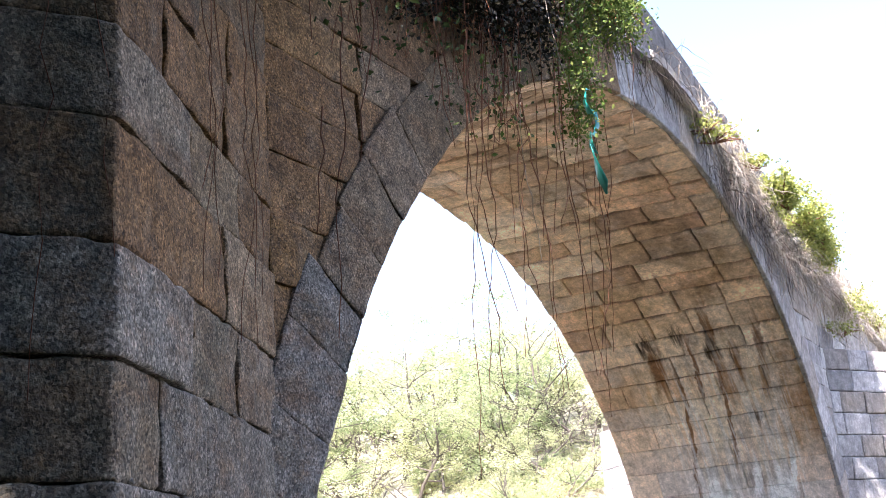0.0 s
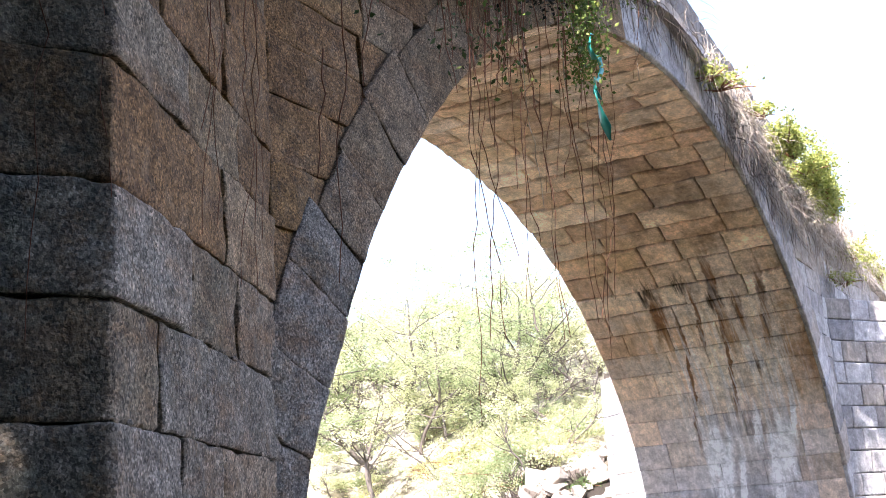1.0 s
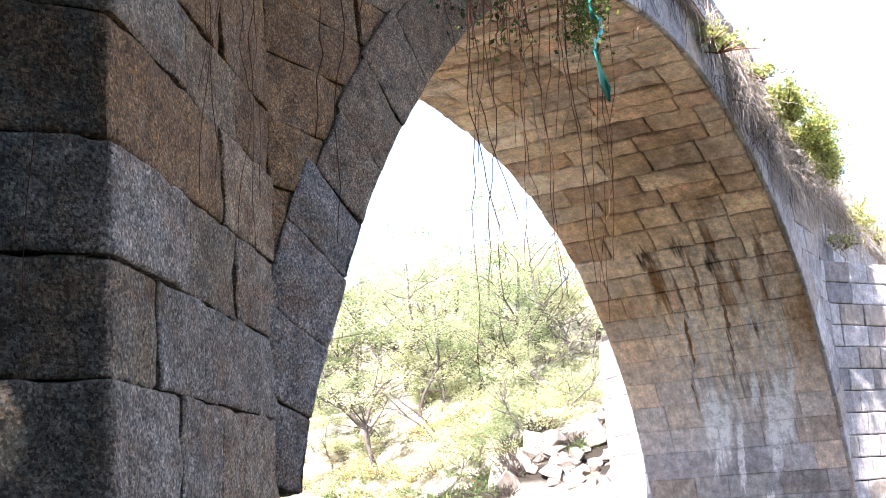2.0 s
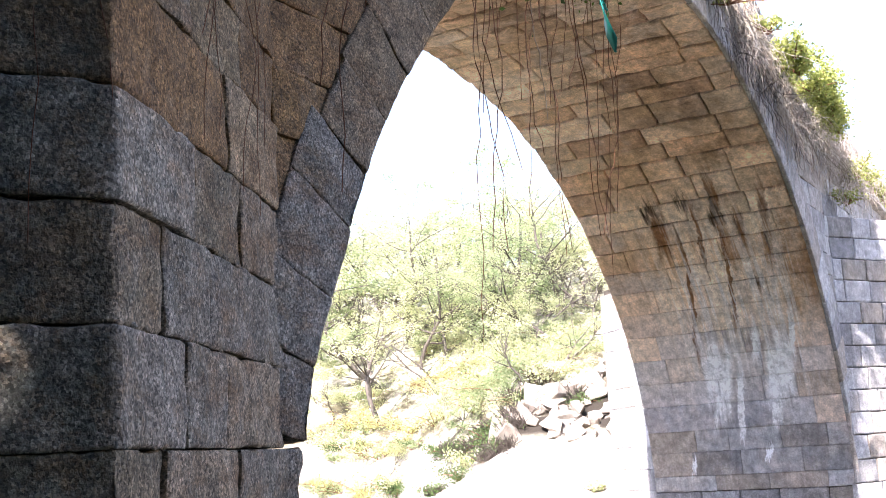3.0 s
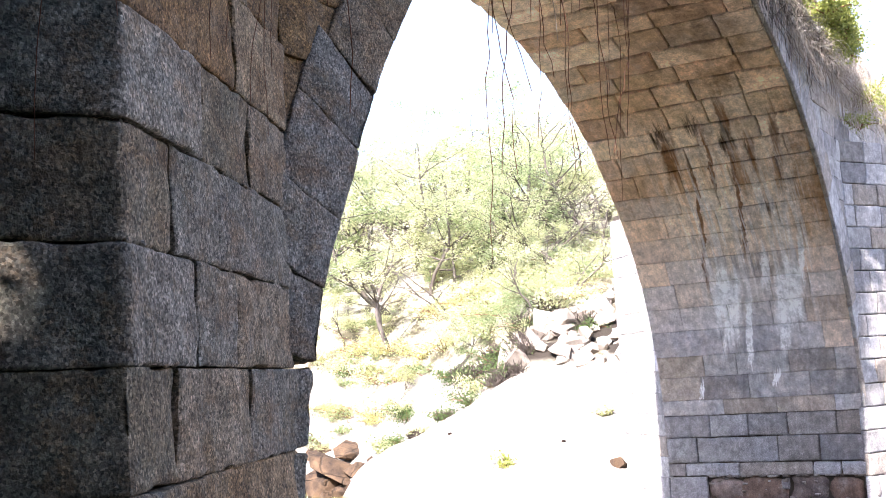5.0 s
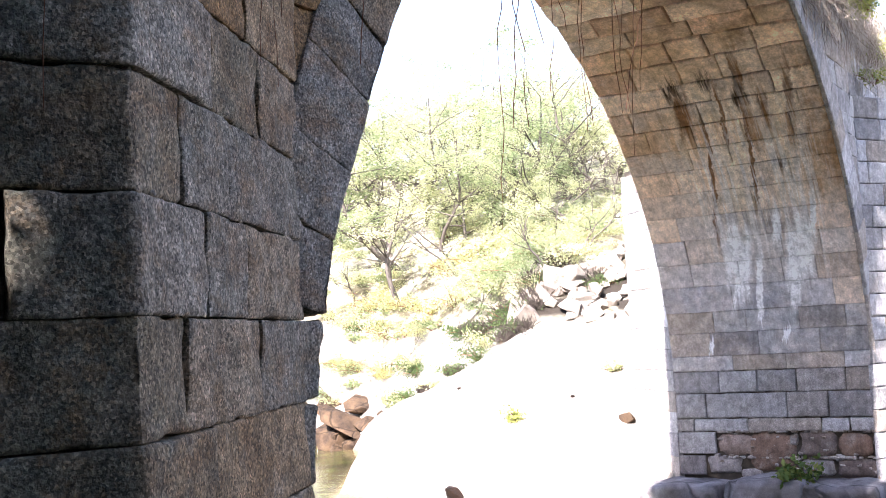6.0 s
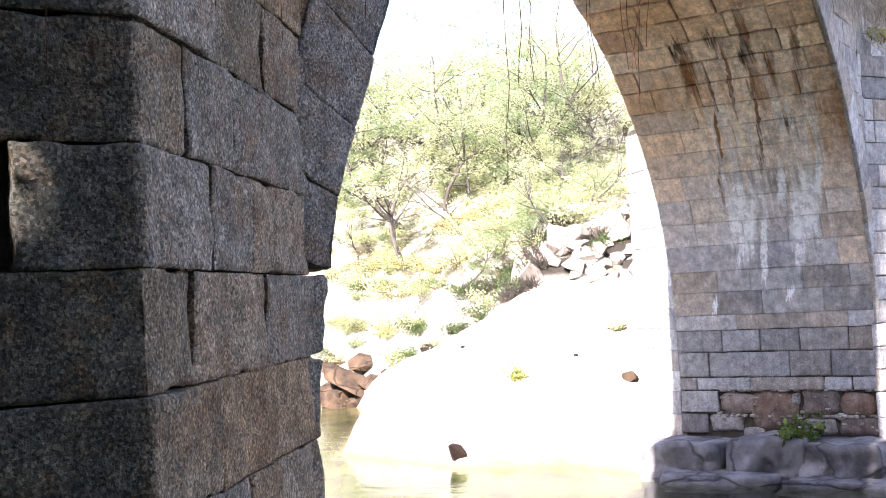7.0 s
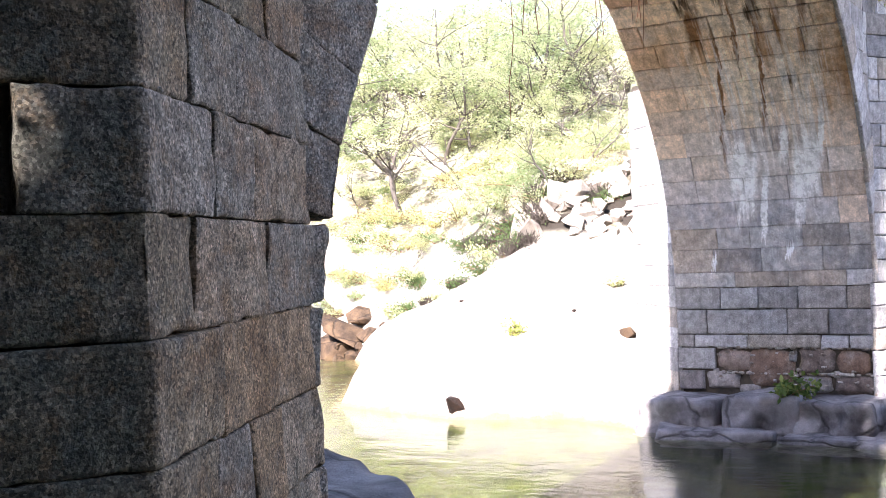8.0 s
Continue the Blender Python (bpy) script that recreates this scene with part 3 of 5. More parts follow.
# ---- arch ring: voussoirs that turn the corner from the face into the soffit ----
ring = empty("arch_ring", (11.85, 0, 8), bridge)
ring.matrix_parent_inverse = bridge.matrix_world.inverted()
ring["label"] = "ring of long wedge-shaped granite voussoirs"


def ring_shift(s):
    """How far the worn lower stones of the near haunch stand back from the curve."""
    return float(np.interp(s, [18.6, 19.25, 19.6], [0.0, 0.07, 0.055]))


def on_ring(u, v, w):
    """u: arc length; v > 0: up the face, v < 0: back along the soffit."""
    if v >= 0:
        x, z = arc(u, v + ring_shift(u))
        return Vector((x, -0.022 + w, z))
    x, z = arc(u, -0.01 + w + ring_shift(u))
    return Vector((x, -0.022 - v, z))


r = random.Random(3)
ARC_LEFT = float(np.interp(math.pi - math.asin((3.285 - SPRING) / ARCH_H), ARC_T, ARC_S))
ring_joints = [0.0]
while ring_joints[-1] < 14.2:
    ring_joints.append(ring_joints[-1] + r.uniform(0.40, 0.58))
ring_joints += [15.0, 15.52, 16.05, 16.6, 17.13, 17.58, 18.02, 18.41, 18.87, 19.27, ARC_LEFT]
for s, s2 in zip(ring_joints, ring_joints[1:]):
    near = s > ARC_L * 0.55
    back = (0.5 + r.uniform(-0.04, 0.05) if s < 18.0 else 0.57) if near else RING + r.uniform(-0.06, 0.06)
    tone = (BLUE if s > 18.0 else tone_rng.choice(RING_TONES)) if near else None
    stone(ring, M_GREY if not near else M_PIER if s > 17.5 else M_SPANDREL, on_ring, s, s2, -0.07, back, gap=0.003, round_depth=0.006, rough=0.012, depth=0.1, most=0.06 if near else 0.1, margin=0.010, extra_v=(-0.02, 0.0, 0.02), name="voussoir", flip=True, tone=tone, chips=0.02)

# ---- vault ----
vault = empty("barrel_vault", (16, 1.6, 6), bridge)
vault.matrix_parent_inverse = bridge.matrix_world.inverted()
vault["label"] = "soffit of tan granite rows with brown leaks and white lime streaks"


def on_vault(u, v, w):
    x, z = arc(u, w)
    return Vector((x, v, z))


r = random.Random(8)
row_levels = [0.28, 0.53, 0.92, 1.28, 1.72, 2.12, 2.54, 2.97, 3.4, 3.82, 4.22, 4.65, 5.06, 5.48, 5.95, 6.4, 6.76, 7.15, 7.66, 8.02, 8.42, 8.76]
while row_levels[-1] < ARC_LEFT - 0.5:
    row_levels.append(row_levels[-1] + r.uniform(0.34, 0.48))
row_levels[-1] = ARC_LEFT
near_cells, rest_cells = [], []
for y0, y1, a, b in courses(0.045, WIDTH, row_levels, 0.78, 21):
    (near_cells if a < ARC_L * 0.62 else rest_cells).append((a, b, y0, y1))
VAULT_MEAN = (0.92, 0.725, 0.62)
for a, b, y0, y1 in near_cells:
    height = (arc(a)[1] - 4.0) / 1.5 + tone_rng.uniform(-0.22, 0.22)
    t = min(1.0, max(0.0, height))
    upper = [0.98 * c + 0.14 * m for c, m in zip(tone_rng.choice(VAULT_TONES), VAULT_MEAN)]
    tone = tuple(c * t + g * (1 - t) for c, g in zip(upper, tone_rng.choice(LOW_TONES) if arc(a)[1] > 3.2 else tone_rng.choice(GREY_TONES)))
    worn = min(1.0, max(0.0, (arc(a)[1] - 5.5) / 1.2))
    wide = 0.004 + worn * tone_rng.uniform(0.003, 0.020)
    close = wide * tone_rng.uniform(0.0, 0.45)
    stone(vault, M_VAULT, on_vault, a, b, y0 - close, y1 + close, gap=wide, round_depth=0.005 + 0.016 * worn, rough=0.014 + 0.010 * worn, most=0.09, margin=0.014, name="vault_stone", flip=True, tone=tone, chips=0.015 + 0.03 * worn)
joined_stones("vault_stones", vault, M_VAULT_FAR, on_vault, rest_cells, flip=True)

# ---- right-hand pier wall under the springing ----
pier_wall = empty("pier_wall", (19.03, 1.6, 0.6), bridge)
pier_wall.matrix_parent_inverse = bridge.matrix_world.inverted()
pier_wall["label"] = "grey coursed granite wall under the springing, on rounded fieldstones"


def on_pier_wall(u, v, w):
    return Vector((ARCH_X + ARCH_A + w, u, v))


for a, b, cuts in [(1.32, 1.54, (0.0, 0.45, 0.89, 2.07, 2.98, WIDTH)), (1.54, 1.96, (0.0, 0.75, 1.41, 2.75, WIDTH)), (1.96, 2.33, (0.0, 0.46, 1.23, 1.87, 2.5, WIDTH))]:
    for y0, y1 in zip(cuts, cuts[1:]):
        stone(pier_wall, M_GREY, on_pier_wall, y0, y1, a, b, tone=tuple(0.85 * c for c in tone_rng.choice(GREY_TONES)), gap=0.010, round_depth=0.014, rough=0.016, most=0.14, flip=True, chips=0.05)


def fieldstone(y, z, wd, ht, seed, tone):
    """A rounded rubble stone that bulges from the wall."""
    verts, faces = [], []
    rings, n_ = 6, 18
    o = Vector((seed * 2.1, seed * 5.3, 0))
    for k in range(rings + 1):
        t = k / rings
        for j in range(n_):
            an = 2 * math.pi * j / n_
            c_, s_ = math.cos(an), math.sin(an)
            q = 0.5
            du = math.copysign(abs(c_) ** q, c_) * wd / 2 * t
            dv = math.copysign(abs(s_) ** q, s_) * ht / 2 * t
            wob = 1.04 + 0.22 * noise.noise(Vector((c_, s_, 0)) * 1.3 + o)
            out = 0.075 * (1 - t ** 5) + 0.035 * noise.fractal(Vector((du, dv, 0)) * 5 + o, 0.9, 2, 3)
            verts.append(on_pier_wall(y + du * wob, z + dv * wob, 0.07 - out))
    for k in range(rings):
        for j in range(n_):
            a, b = k * n_ + j, k * n_ + (j + 1) % n_
            faces.append((a, a + n_, b + n_, b))
    first_ = len(verts)
    for j in range(n_):
        v = verts[rings * n_ + j]
        verts.append(Vector((v.x + 0.15, v.y, v.z)))
    for j in range(n_):
        faces.append((rings * n_ + j, first_ + j, first_ + (j + 1) % n_, rings * n_ + (j + 1) % n_))
    ob = mesh_object("fieldstone", verts, faces, M_RUBBLE, pier_wall, "", True)
    ob.color = (*tone, 1)


stone(pier_wall, M_GREY, on_pier_wall, 2.62, WIDTH, 0.95, 1.32, gap=0.014, round_depth=0.02, most=0.14, flip=True)
stone(pier_wall, M_GREY, on_pier_wall, 2.82, WIDTH, 0.6, 0.94, gap=0.02, round_depth=0.03, most=0.14, flip=True, tone=(0.22, 0.20, 0.20))
F_BROWN, F_GREY, F_DARK = (0.19, 0.125, 0.092), (0.29, 0.265, 0.255), (0.15, 0.118, 0.105)
for k, (y0, y1, z0, z1, tone) in enumerate([
    (2.02, 2.6, 0.92, 1.30, (0.26, 0.20, 0.17)), (2.2, 2.8, 0.62, 0.92, F_GREY), (1.32, 2.1, 0.66, 1.31, F_BROWN), (0.68, 1.27, 0.9, 1.31, F_DARK), (0.12, 0.66, 0.92, 1.30, F_BROWN),
    (0.72, 1.28, 0.60, 0.88, F_GREY), (0.05, 0.70, 0.58, 0.9, F_DARK), (1.9, 2.25, 0.55, 0.72, F_GREY), (-0.1, 0.12, 0.95, 1.28, F_GREY),
    (1.28, 1.42, 1.1, 1.26, F_GREY), (0.6, 0.72, 0.84, 0.95, F_GREY), (2.58, 2.68, 0.86, 0.97, F_GREY), (1.2, 1.36, 0.6, 0.74, F_DARK)]):
    fieldstone((y0 + y1) / 2, (z0 + z1) / 2, y1 - y0, z1 - z0, k + 1, tone)
r = random.Random(15)
for k in range(130):
    fieldstone(r.uniform(0.0, 2.6), r.choice((r.uniform(0.6, 1.3), 1.32, 0.9)), r.uniform(0.05, 0.13), r.uniform(0.03, 0.07), k + 40, r.choice(((0.30, 0.27, 0.25), (0.22, 0.18, 0.15), (0.36, 0.33, 0.30))))


# quoins of the near pier, under the springing
def on_quoin(u, v, w):
    """u >= 0: across the face from the corner, u < 0: back under the arch."""
    edge = float(np.interp(v, [1.2, 2.33, 2.47, 2.72, 2.89, 3.04, 3.24], [4.66, 4.62, 4.585, 4.60, 4.645, 4.69, 4.72]))
    if u >= 0:
        return Vector((edge - u, -0.015 + w, v))
    return Vector((edge - w, -0.015 - u, v))


quoins = [0.4, 0.8, 1.2, 1.7, 2.09, 2.48, 2.88, 3.27]
for k, (a, b) in enumerate(zip(quoins, quoins[1:])):
    stone(near_pier, M_PIER, on_quoin, -0.7 - 0.25 * (k % 2), 0.22, a, b, gap=0.006, round_depth=0.018, rough=0.024, most=0.06, chips=0.09, margin=0.014, extra_u=(-0.015, 0.0, 0.015), name="quoin", flip=True, tone=(BLUE, TAN, GREY)[k % 3])
joined_stones("left_pier_wall", bridge, M_GREY_FAR, lambda u, v, w: Vector((4.62 - w, u, v)), courses(0.7, WIDTH, quoins, 0.75, 6), label="coursed wall of the near pier under the arch")


# ---- right-hand cutwaters ----
def on_g(u, v, w):
    p = G_START + G_DIR * u - G_OUT * w
    return Vector((p.x, p.y, v))


for u0, u1, a, b in courses(0.0, 1.7, [0.5, 0.9, 1.3, 1.65, 2.0, 2.36, 2.72, 3.1, 3.45, 3.8, 4.15, 4.5, 4.85, 5.2, 5.55, 5.9, 6.25, 6.6], 0.55, 9):
    stone(far_pier, M_GREY, on_g, u0, u1, a, b, gap=0.011, round_depth=0.014, rough=0.018, most=0.13)
H_START = Vector((ARCH_X + ARCH_A, WIDTH, 0))
H_DIR = (D_NOSE - H_START).normalized()
H_OUT = Vector((-H_DIR.y, H_DIR.x, 0))


def on_h(u, v, w):
    p = H_START + H_DIR * u - H_OUT * w
    return Vector((p.x, p.y, v))


for u0, u1, a, b in courses(0.0, (D_NOSE - H_START).length, [0.5, 0.9, 1.3, 1.65, 2.0, 2.36, 2.72, 3.1, 3.45, 3.8, 4.15, 4.5, 4.85, 5.2, 5.55, 5.9], 0.7, 10):
    stone(far_pier, M_GREY, on_h, u0, u1, a, b, gap=0.004, round_depth=0.006, rough=0.012, most=0.2, flip=True)

# ---- cornice and parapet ----
cornice = empty("cornice", (11.85, 0, 9), bridge)
cornice.matrix_parent_inverse = bridge.matrix_world.inverted()
cornice["label"] = "weathered projecting granite string course"
parapet = empty("parapet", (11.85, 0, 9.3), bridge)
parapet.matrix_parent_inverse = bridge.matrix_world.inverted()
parapet["label"] = "low parapet of upright grey granite slabs"


def bar_block(name, parent, x0, x1, y0, y1, low, high, material):
    """A slab along the rail line, with chamfered top edges."""
    c = 0.025
    verts, faces = [], []
    section = [(y0, low), (y0, high - c), (y0 + c, high), (y1 - c, high), (y1, high - c), (y1, low)]
    xs = [x0, x0 + 0.03, (x0 + x1) / 2, x1 - 0.03, x1]
    for k, x in enumerate(xs):
        pinch = 0.012 if k in (0, 4) else 0
        for yy, hh in section:
            wob = noise.noise(Vector((x * 2.3, yy * 9, hh * 5))) * 0.018
            my = (y0 + y1) / 2
            verts.append((x, yy + (pinch if yy < my else -pinch) + wob, rail_top(x) + hh - (pinch if hh > low else 0) + wob))
    for k in range(4):
        for j in range(6):
            a, b = k * 6 + j, k * 6 + (j + 1) % 6
            faces.append((a, b, b + 6, a + 6))
    faces += [tuple(range(5, -1, -1)), tuple(range(24, 30))]
    ob = mesh_object(name, verts, faces, material, parent)
    k = 0.42 if name == "parapet_slab" else 1.1
    c_ = tone_rng.choice(GREY_TONES)
    ob.color = (c_[0] * k, c_[1] * k, c_[2] * k, 1)
    return ob


r = random.Random(2)
x = -10.0
while x < 30:
    x2 = x + r.uniform(0.8, 1.3)
    bar_block("cornice_slab", cornice, x + 0.008, x2 - 0.008, -0.14 + r.uniform(-0.035, 0.02), 0.35, -0.92 + r.uniform(-0.02, 0.015), -0.78 + r.uniform(-0.035, 0.0), M_GREY)
    x = x2
x = -10.0
while x < 30:
    x2 = x + r.uniform(0.9, 1.5)
    bar_block("parapet_slab", parapet, x + 0.008, x2 - 0.008, 0.0, 0.26, -0.78, r.uniform(-0.04, 0.03), M_GREY)
    bar_block("parapet_slab", parapet, x + 0.008, x2 - 0.008, WIDTH - 0.26, WIDTH, -0.85, r.uniform(-0.04, 0.03), M_GREY)
    x = x2


# ---- river, ground and rocks ----
SLAB_EDGE = [(-60, 20.5), (-4, 21.5), (2.2, 21.5), (3.2, 18.9), (3.75, 18.3), (5.5, 19.1), (7.4, 18.4), (10.7, 19.5), (12.2, 22.0), (14.5, 25.8), (17, 28.8), (21, 29.5), (60, 33)]


def slab_edge(y):
    return float(np.interp(y, [p[0] for p in SLAB_EDGE], [p[1] for p in SLAB_EDGE]))


def bank(x, y):
    """Ground height: near bank, river bed, rock slab, wooded hill."""
    d = x - slab_edge(y)
    if d > 0:
        h = 0.75 * (1 - math.exp(-d / 0.6)) + 0.27 * min(d, 9.5)
        up = min(x - 28.3 - max(0, y - 14) * 0.12, 32)
        if up > 0:
            h += min(up, 3.5) * 0.62 + max(0, up - 3.5) * 0.31
    else:
        h = -0.9 * (1 - math.exp(d / 1.2))
    left = (4.2 + 0.10 * abs(y)) - x
    if left > -3:
        k = min(1, max(0, (left + 3) / 3.5))
        h = h * (1 - k) + k * (1.3 + 0.10 * max(0, left - 1.5) + 1.0 * max(0, left - 7))
    p = Vector((x, y, 0))
    if h > -0.3:
        h += noise.fractal(p * 0.35, 1.0, 2.0, 5) * (0.22 if h < 3.6 else 0.5) * min(1, (h + 0.3) / 0.8)
    return min(h, 17 + 0.02 * abs(x))


def axis(points):
    out = []
    for a, b, st in points:
        k = max(1, round((b - a) / st))
        out += [a + (b - a) * i / k for i in range(k)]
    return out + [points[-1][1]]


gx = axis([(-1500, -200, 260), (-200, -30, 28), (-30, 16, 1.2), (16, 34, 0.28), (34, 60, 1.0), (60, 200, 20), (200, 1500, 260)])
gy = axis([(-1500, -200, 260), (-200, -20, 25), (-20, 2, 1.2), (2, 20, 0.3), (20, 50, 1.2), (50, 200, 20), (200, 1500, 260)])
gv = [(x, y, bank(x, y)) for x in gx for y in gy]
gf = []
for i in range(len(gx) - 1):
    for j in range(len(gy) - 1):
        a = i * len(gy) + j
        gf.append((a, a + len(gy), a + len(gy) + 1, a + 1))


def ground_material():
    m = Nodes("rock_and_hill_soil")
    rock = m.mix(m.ramp(m.noise(0.8, 6, 0.6), [(0.35, 0.0), (0.65, 1.0)]), (0.27, 0.25, 0.225), (0.21, 0.185, 0.155))
    wet = m.math("ADD", m.axis("Z"), m.math("MULTIPLY", m.noise(2.2, 5, 0.7), 0.36))
    rock = m.mix(m.ramp(wet, [(0.22, 0.85), (0.36, 0.0)]), rock, (0.15, 0.095, 0.045))
    # algae and silt on the river bed
    bed = m.mix(m.ramp(m.noise(1.3, 5, 0.7), [(0.40, 0.0), (0.60, 1.0)]), (0.008, 0.010, 0.004), (0.042, 0.05, 0.012))
    rock = m.mix(m.window(m.axis("Z"), -9, -8, -0.34, -0.05), rock, bed)
    rock = m.mix(0.4, rock, m.ramp(m.noise(25, 3, 0.7), [(0.3, 0.6), (0.7, 1.2)]), "MULTIPLY")
    soil = m.mix(m.ramp(m.noise(0.7, 6, 0.7), [(0.42, 0.0), (0.58, 1.0)]), (0.40, 0.37, 0.305), (0.07, 0.06, 0.035))
    hill = m.tree.nodes.new("ShaderNodeMapRange")
    m.put(hill.inputs[0], m.math("ADD", m.axis("Z"), m.math("MULTIPLY", m.noise(0.9, 4), 1.2)))
    hill.inputs[1].default_value, hill.inputs[2].default_value = 3.95, 4.1
    litter = m.mix(m.ramp(m.noise(1.5, 6, 0.7), [(0.4, 0.0), (0.6, 1.0)]), (0.10, 0.085, 0.05), (0.05, 0.055, 0.025))
    # soil among the boulders, painted near black for the shade of their crevices
    gap_soil_shade = m.math("MULTIPLY", m.window(m.axis("X"), 28.35, 28.7, 30.6, 31.6), m.window(m.axis("Y"), 6.0, 6.6, 11.0, 12.0))
    gap_soil_shade = m.math("MULTIPLY", gap_soil_shade, m.ramp(m.noise(1.6, 4), [(0.36, 0.0), (0.46, 1.0)]))
    soil = m.mix(gap_soil_shade, soil, (0.022, 0.017, 0.012))
    rock = m.mix(gap_soil_shade, rock, (0.022, 0.017, 0.012))
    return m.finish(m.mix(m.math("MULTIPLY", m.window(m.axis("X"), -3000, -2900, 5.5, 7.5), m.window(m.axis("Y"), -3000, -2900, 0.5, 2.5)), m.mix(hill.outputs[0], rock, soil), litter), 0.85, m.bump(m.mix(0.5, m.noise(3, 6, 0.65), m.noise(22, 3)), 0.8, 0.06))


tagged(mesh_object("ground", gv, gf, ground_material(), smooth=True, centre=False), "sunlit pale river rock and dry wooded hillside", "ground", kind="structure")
water = tagged(mesh_object("water", [(-1500, -1500, 0), (1500, -1500, 0), (1500, 1500, 0), (-1500, 1500, 0)], [(0, 1, 2, 3)], M_WATER, centre=False), "still green river water with soft ripples", "water", kind="structure")
water.visible_shadow = False


def rock(name, place, size, seed, material, label, turn=0.0, rough=0.25, detail=18, square=0.6, category="rock", group=""):
    """A boulder: a rounded box broken up by noise at two scales."""
    verts, faces = [], []
    o = Vector((seed * 3.3, seed * 1.7, seed * 2.9))
    rows_, cols = detail, detail * 2
    for i in range(rows_ + 1):
        th = math.pi * i / rows_
        for j in range(cols):
            ph = 2 * math.pi * j / cols
            d = Vector((math.sin(th) * math.cos(ph), math.sin(th) * math.sin(ph), math.cos(th)))
            m = max(abs(d.x), abs(d.y), abs(d.z))
            d2 = d * (1 - square) + d / m * square * 0.82
            ridge = abs(noise.noise(d * 1.7 + o)) * 1.3
            k = 1 + rough * (noise.fractal(d * 1.3 + o, 0.9, 2.0, 4) - ridge * 0.5)
            verts.append(Vector((d2.x * size[0] * k / 2, d2.y * size[1] * k / 2, d2.z * size[2] * k / 2)))
    for i in range(rows_):
        for j in range(cols):
            a, b = i * cols + j, i * cols + (j + 1) % cols
            faces.append((a, a + cols, b + cols, b))
    m = Matrix.Translation(place) @ Matrix.Rotation(radians(turn), 4, "Z")
    ob = mesh_object(name, verts, faces, material, smooth=True, centre=False)
    ob.matrix_world = m
    return tagged(ob, label, category, group)


def ledge(label, rows):
    """A rock ledge: worn masses of rock parted by deep cracks."""
    ob = tagged(empty("rock_ledge", rows[0][0]), label, "rock")
    for place, size, seed, turn, rough, square in rows:
        piece = rock("rock_mass", place, size, seed, M_LEDGE, "", turn, rough, 44, square, "")
        m = piece.matrix_world.copy()
        piece.parent = ob
        piece.matrix_parent_inverse = ob.matrix_world.inverted()
        piece.matrix_basis = m


ledge("cracked grey rock ledge under the far pier", [
    ((19.9, 3.05, -0.05), (4.5, 1.7, 1.5), 3, 0, 0.11, 0.92), ((19.95, 1.7, 0.02), (4.7, 1.5, 1.58), 5, 2, 0.10, 0.94), ((19.9, 0.45, -0.02), (4.6, 1.5, 1.5), 11, -2, 0.11, 0.93), ((19.9, -0.9, -0.05), (4.7, 1.8, 1.5), 14, 3, 0.12, 0.92),
    ((18.2, 2.3, -0.22), (1.5, 2.2, 0.9), 21, 5, 0.12, 0.92), ((18.15, 0.3, -0.26), (1.4, 2.4, 0.9), 23, -4, 0.12, 0.92)])
ledge("shaded grey rock ledge under the near pier", [
    ((5.0, 1.6, 0.7), (5.4, 3.5, 2.5), 7, 45, 0.2, 0.6), ((5.55, 0.5, 0.35), (1.9, 1.5, 1.5), 17, 30, 0.2, 0.7), ((6.3, 1.9, 0.1), (1.8, 1.6, 1.3), 19, 60, 0.22, 0.65)])


def angular_rock(name, place, size, seed, material, label, turn=0.0, tilt=0.0, corners=16, group=""):
    """A broken boulder: flat faces between random corners, with worn edges."""
    rnd = random.Random(seed)
    bm = bmesh.new()
    for k in range(corners):
        d = Vector((rnd.gauss(0, 1), rnd.gauss(0, 1), rnd.gauss(0, 1))).normalized()
        q = max(abs(d.x), abs(d.y), abs(d.z))
        d = d * 0.45 + d / q * 0.55
        d = d * rnd.uniform(0.66, 1.05)
        bm.verts.new((d.x * size[0] / 2, d.y * size[1] / 2, d.z * size[2] / 2))
    hull = bmesh.ops.convex_hull(bm, input=bm.verts)
    bmesh.ops.delete(bm, geom=[v for v in bm.verts if not v.link_faces], context="VERTS")
    bmesh.ops.bevel(bm, geom=list(bm.edges), offset=min(size) * 0.02, segments=1, affect="EDGES")
    me = bpy.data.meshes.new(name)
    bm.to_mesh(me)
    bm.free()
    me.materials.append(material)
    ob = new(name, me)
    ob.matrix_world = Matrix.Translation(place) @ Matrix.Rotation(radians(turn), 4, "Z") @ Matrix.Rotation(radians(tilt), 4, "X")
    return tagged(ob, label, "boulder", group)


r = random.Random(31)
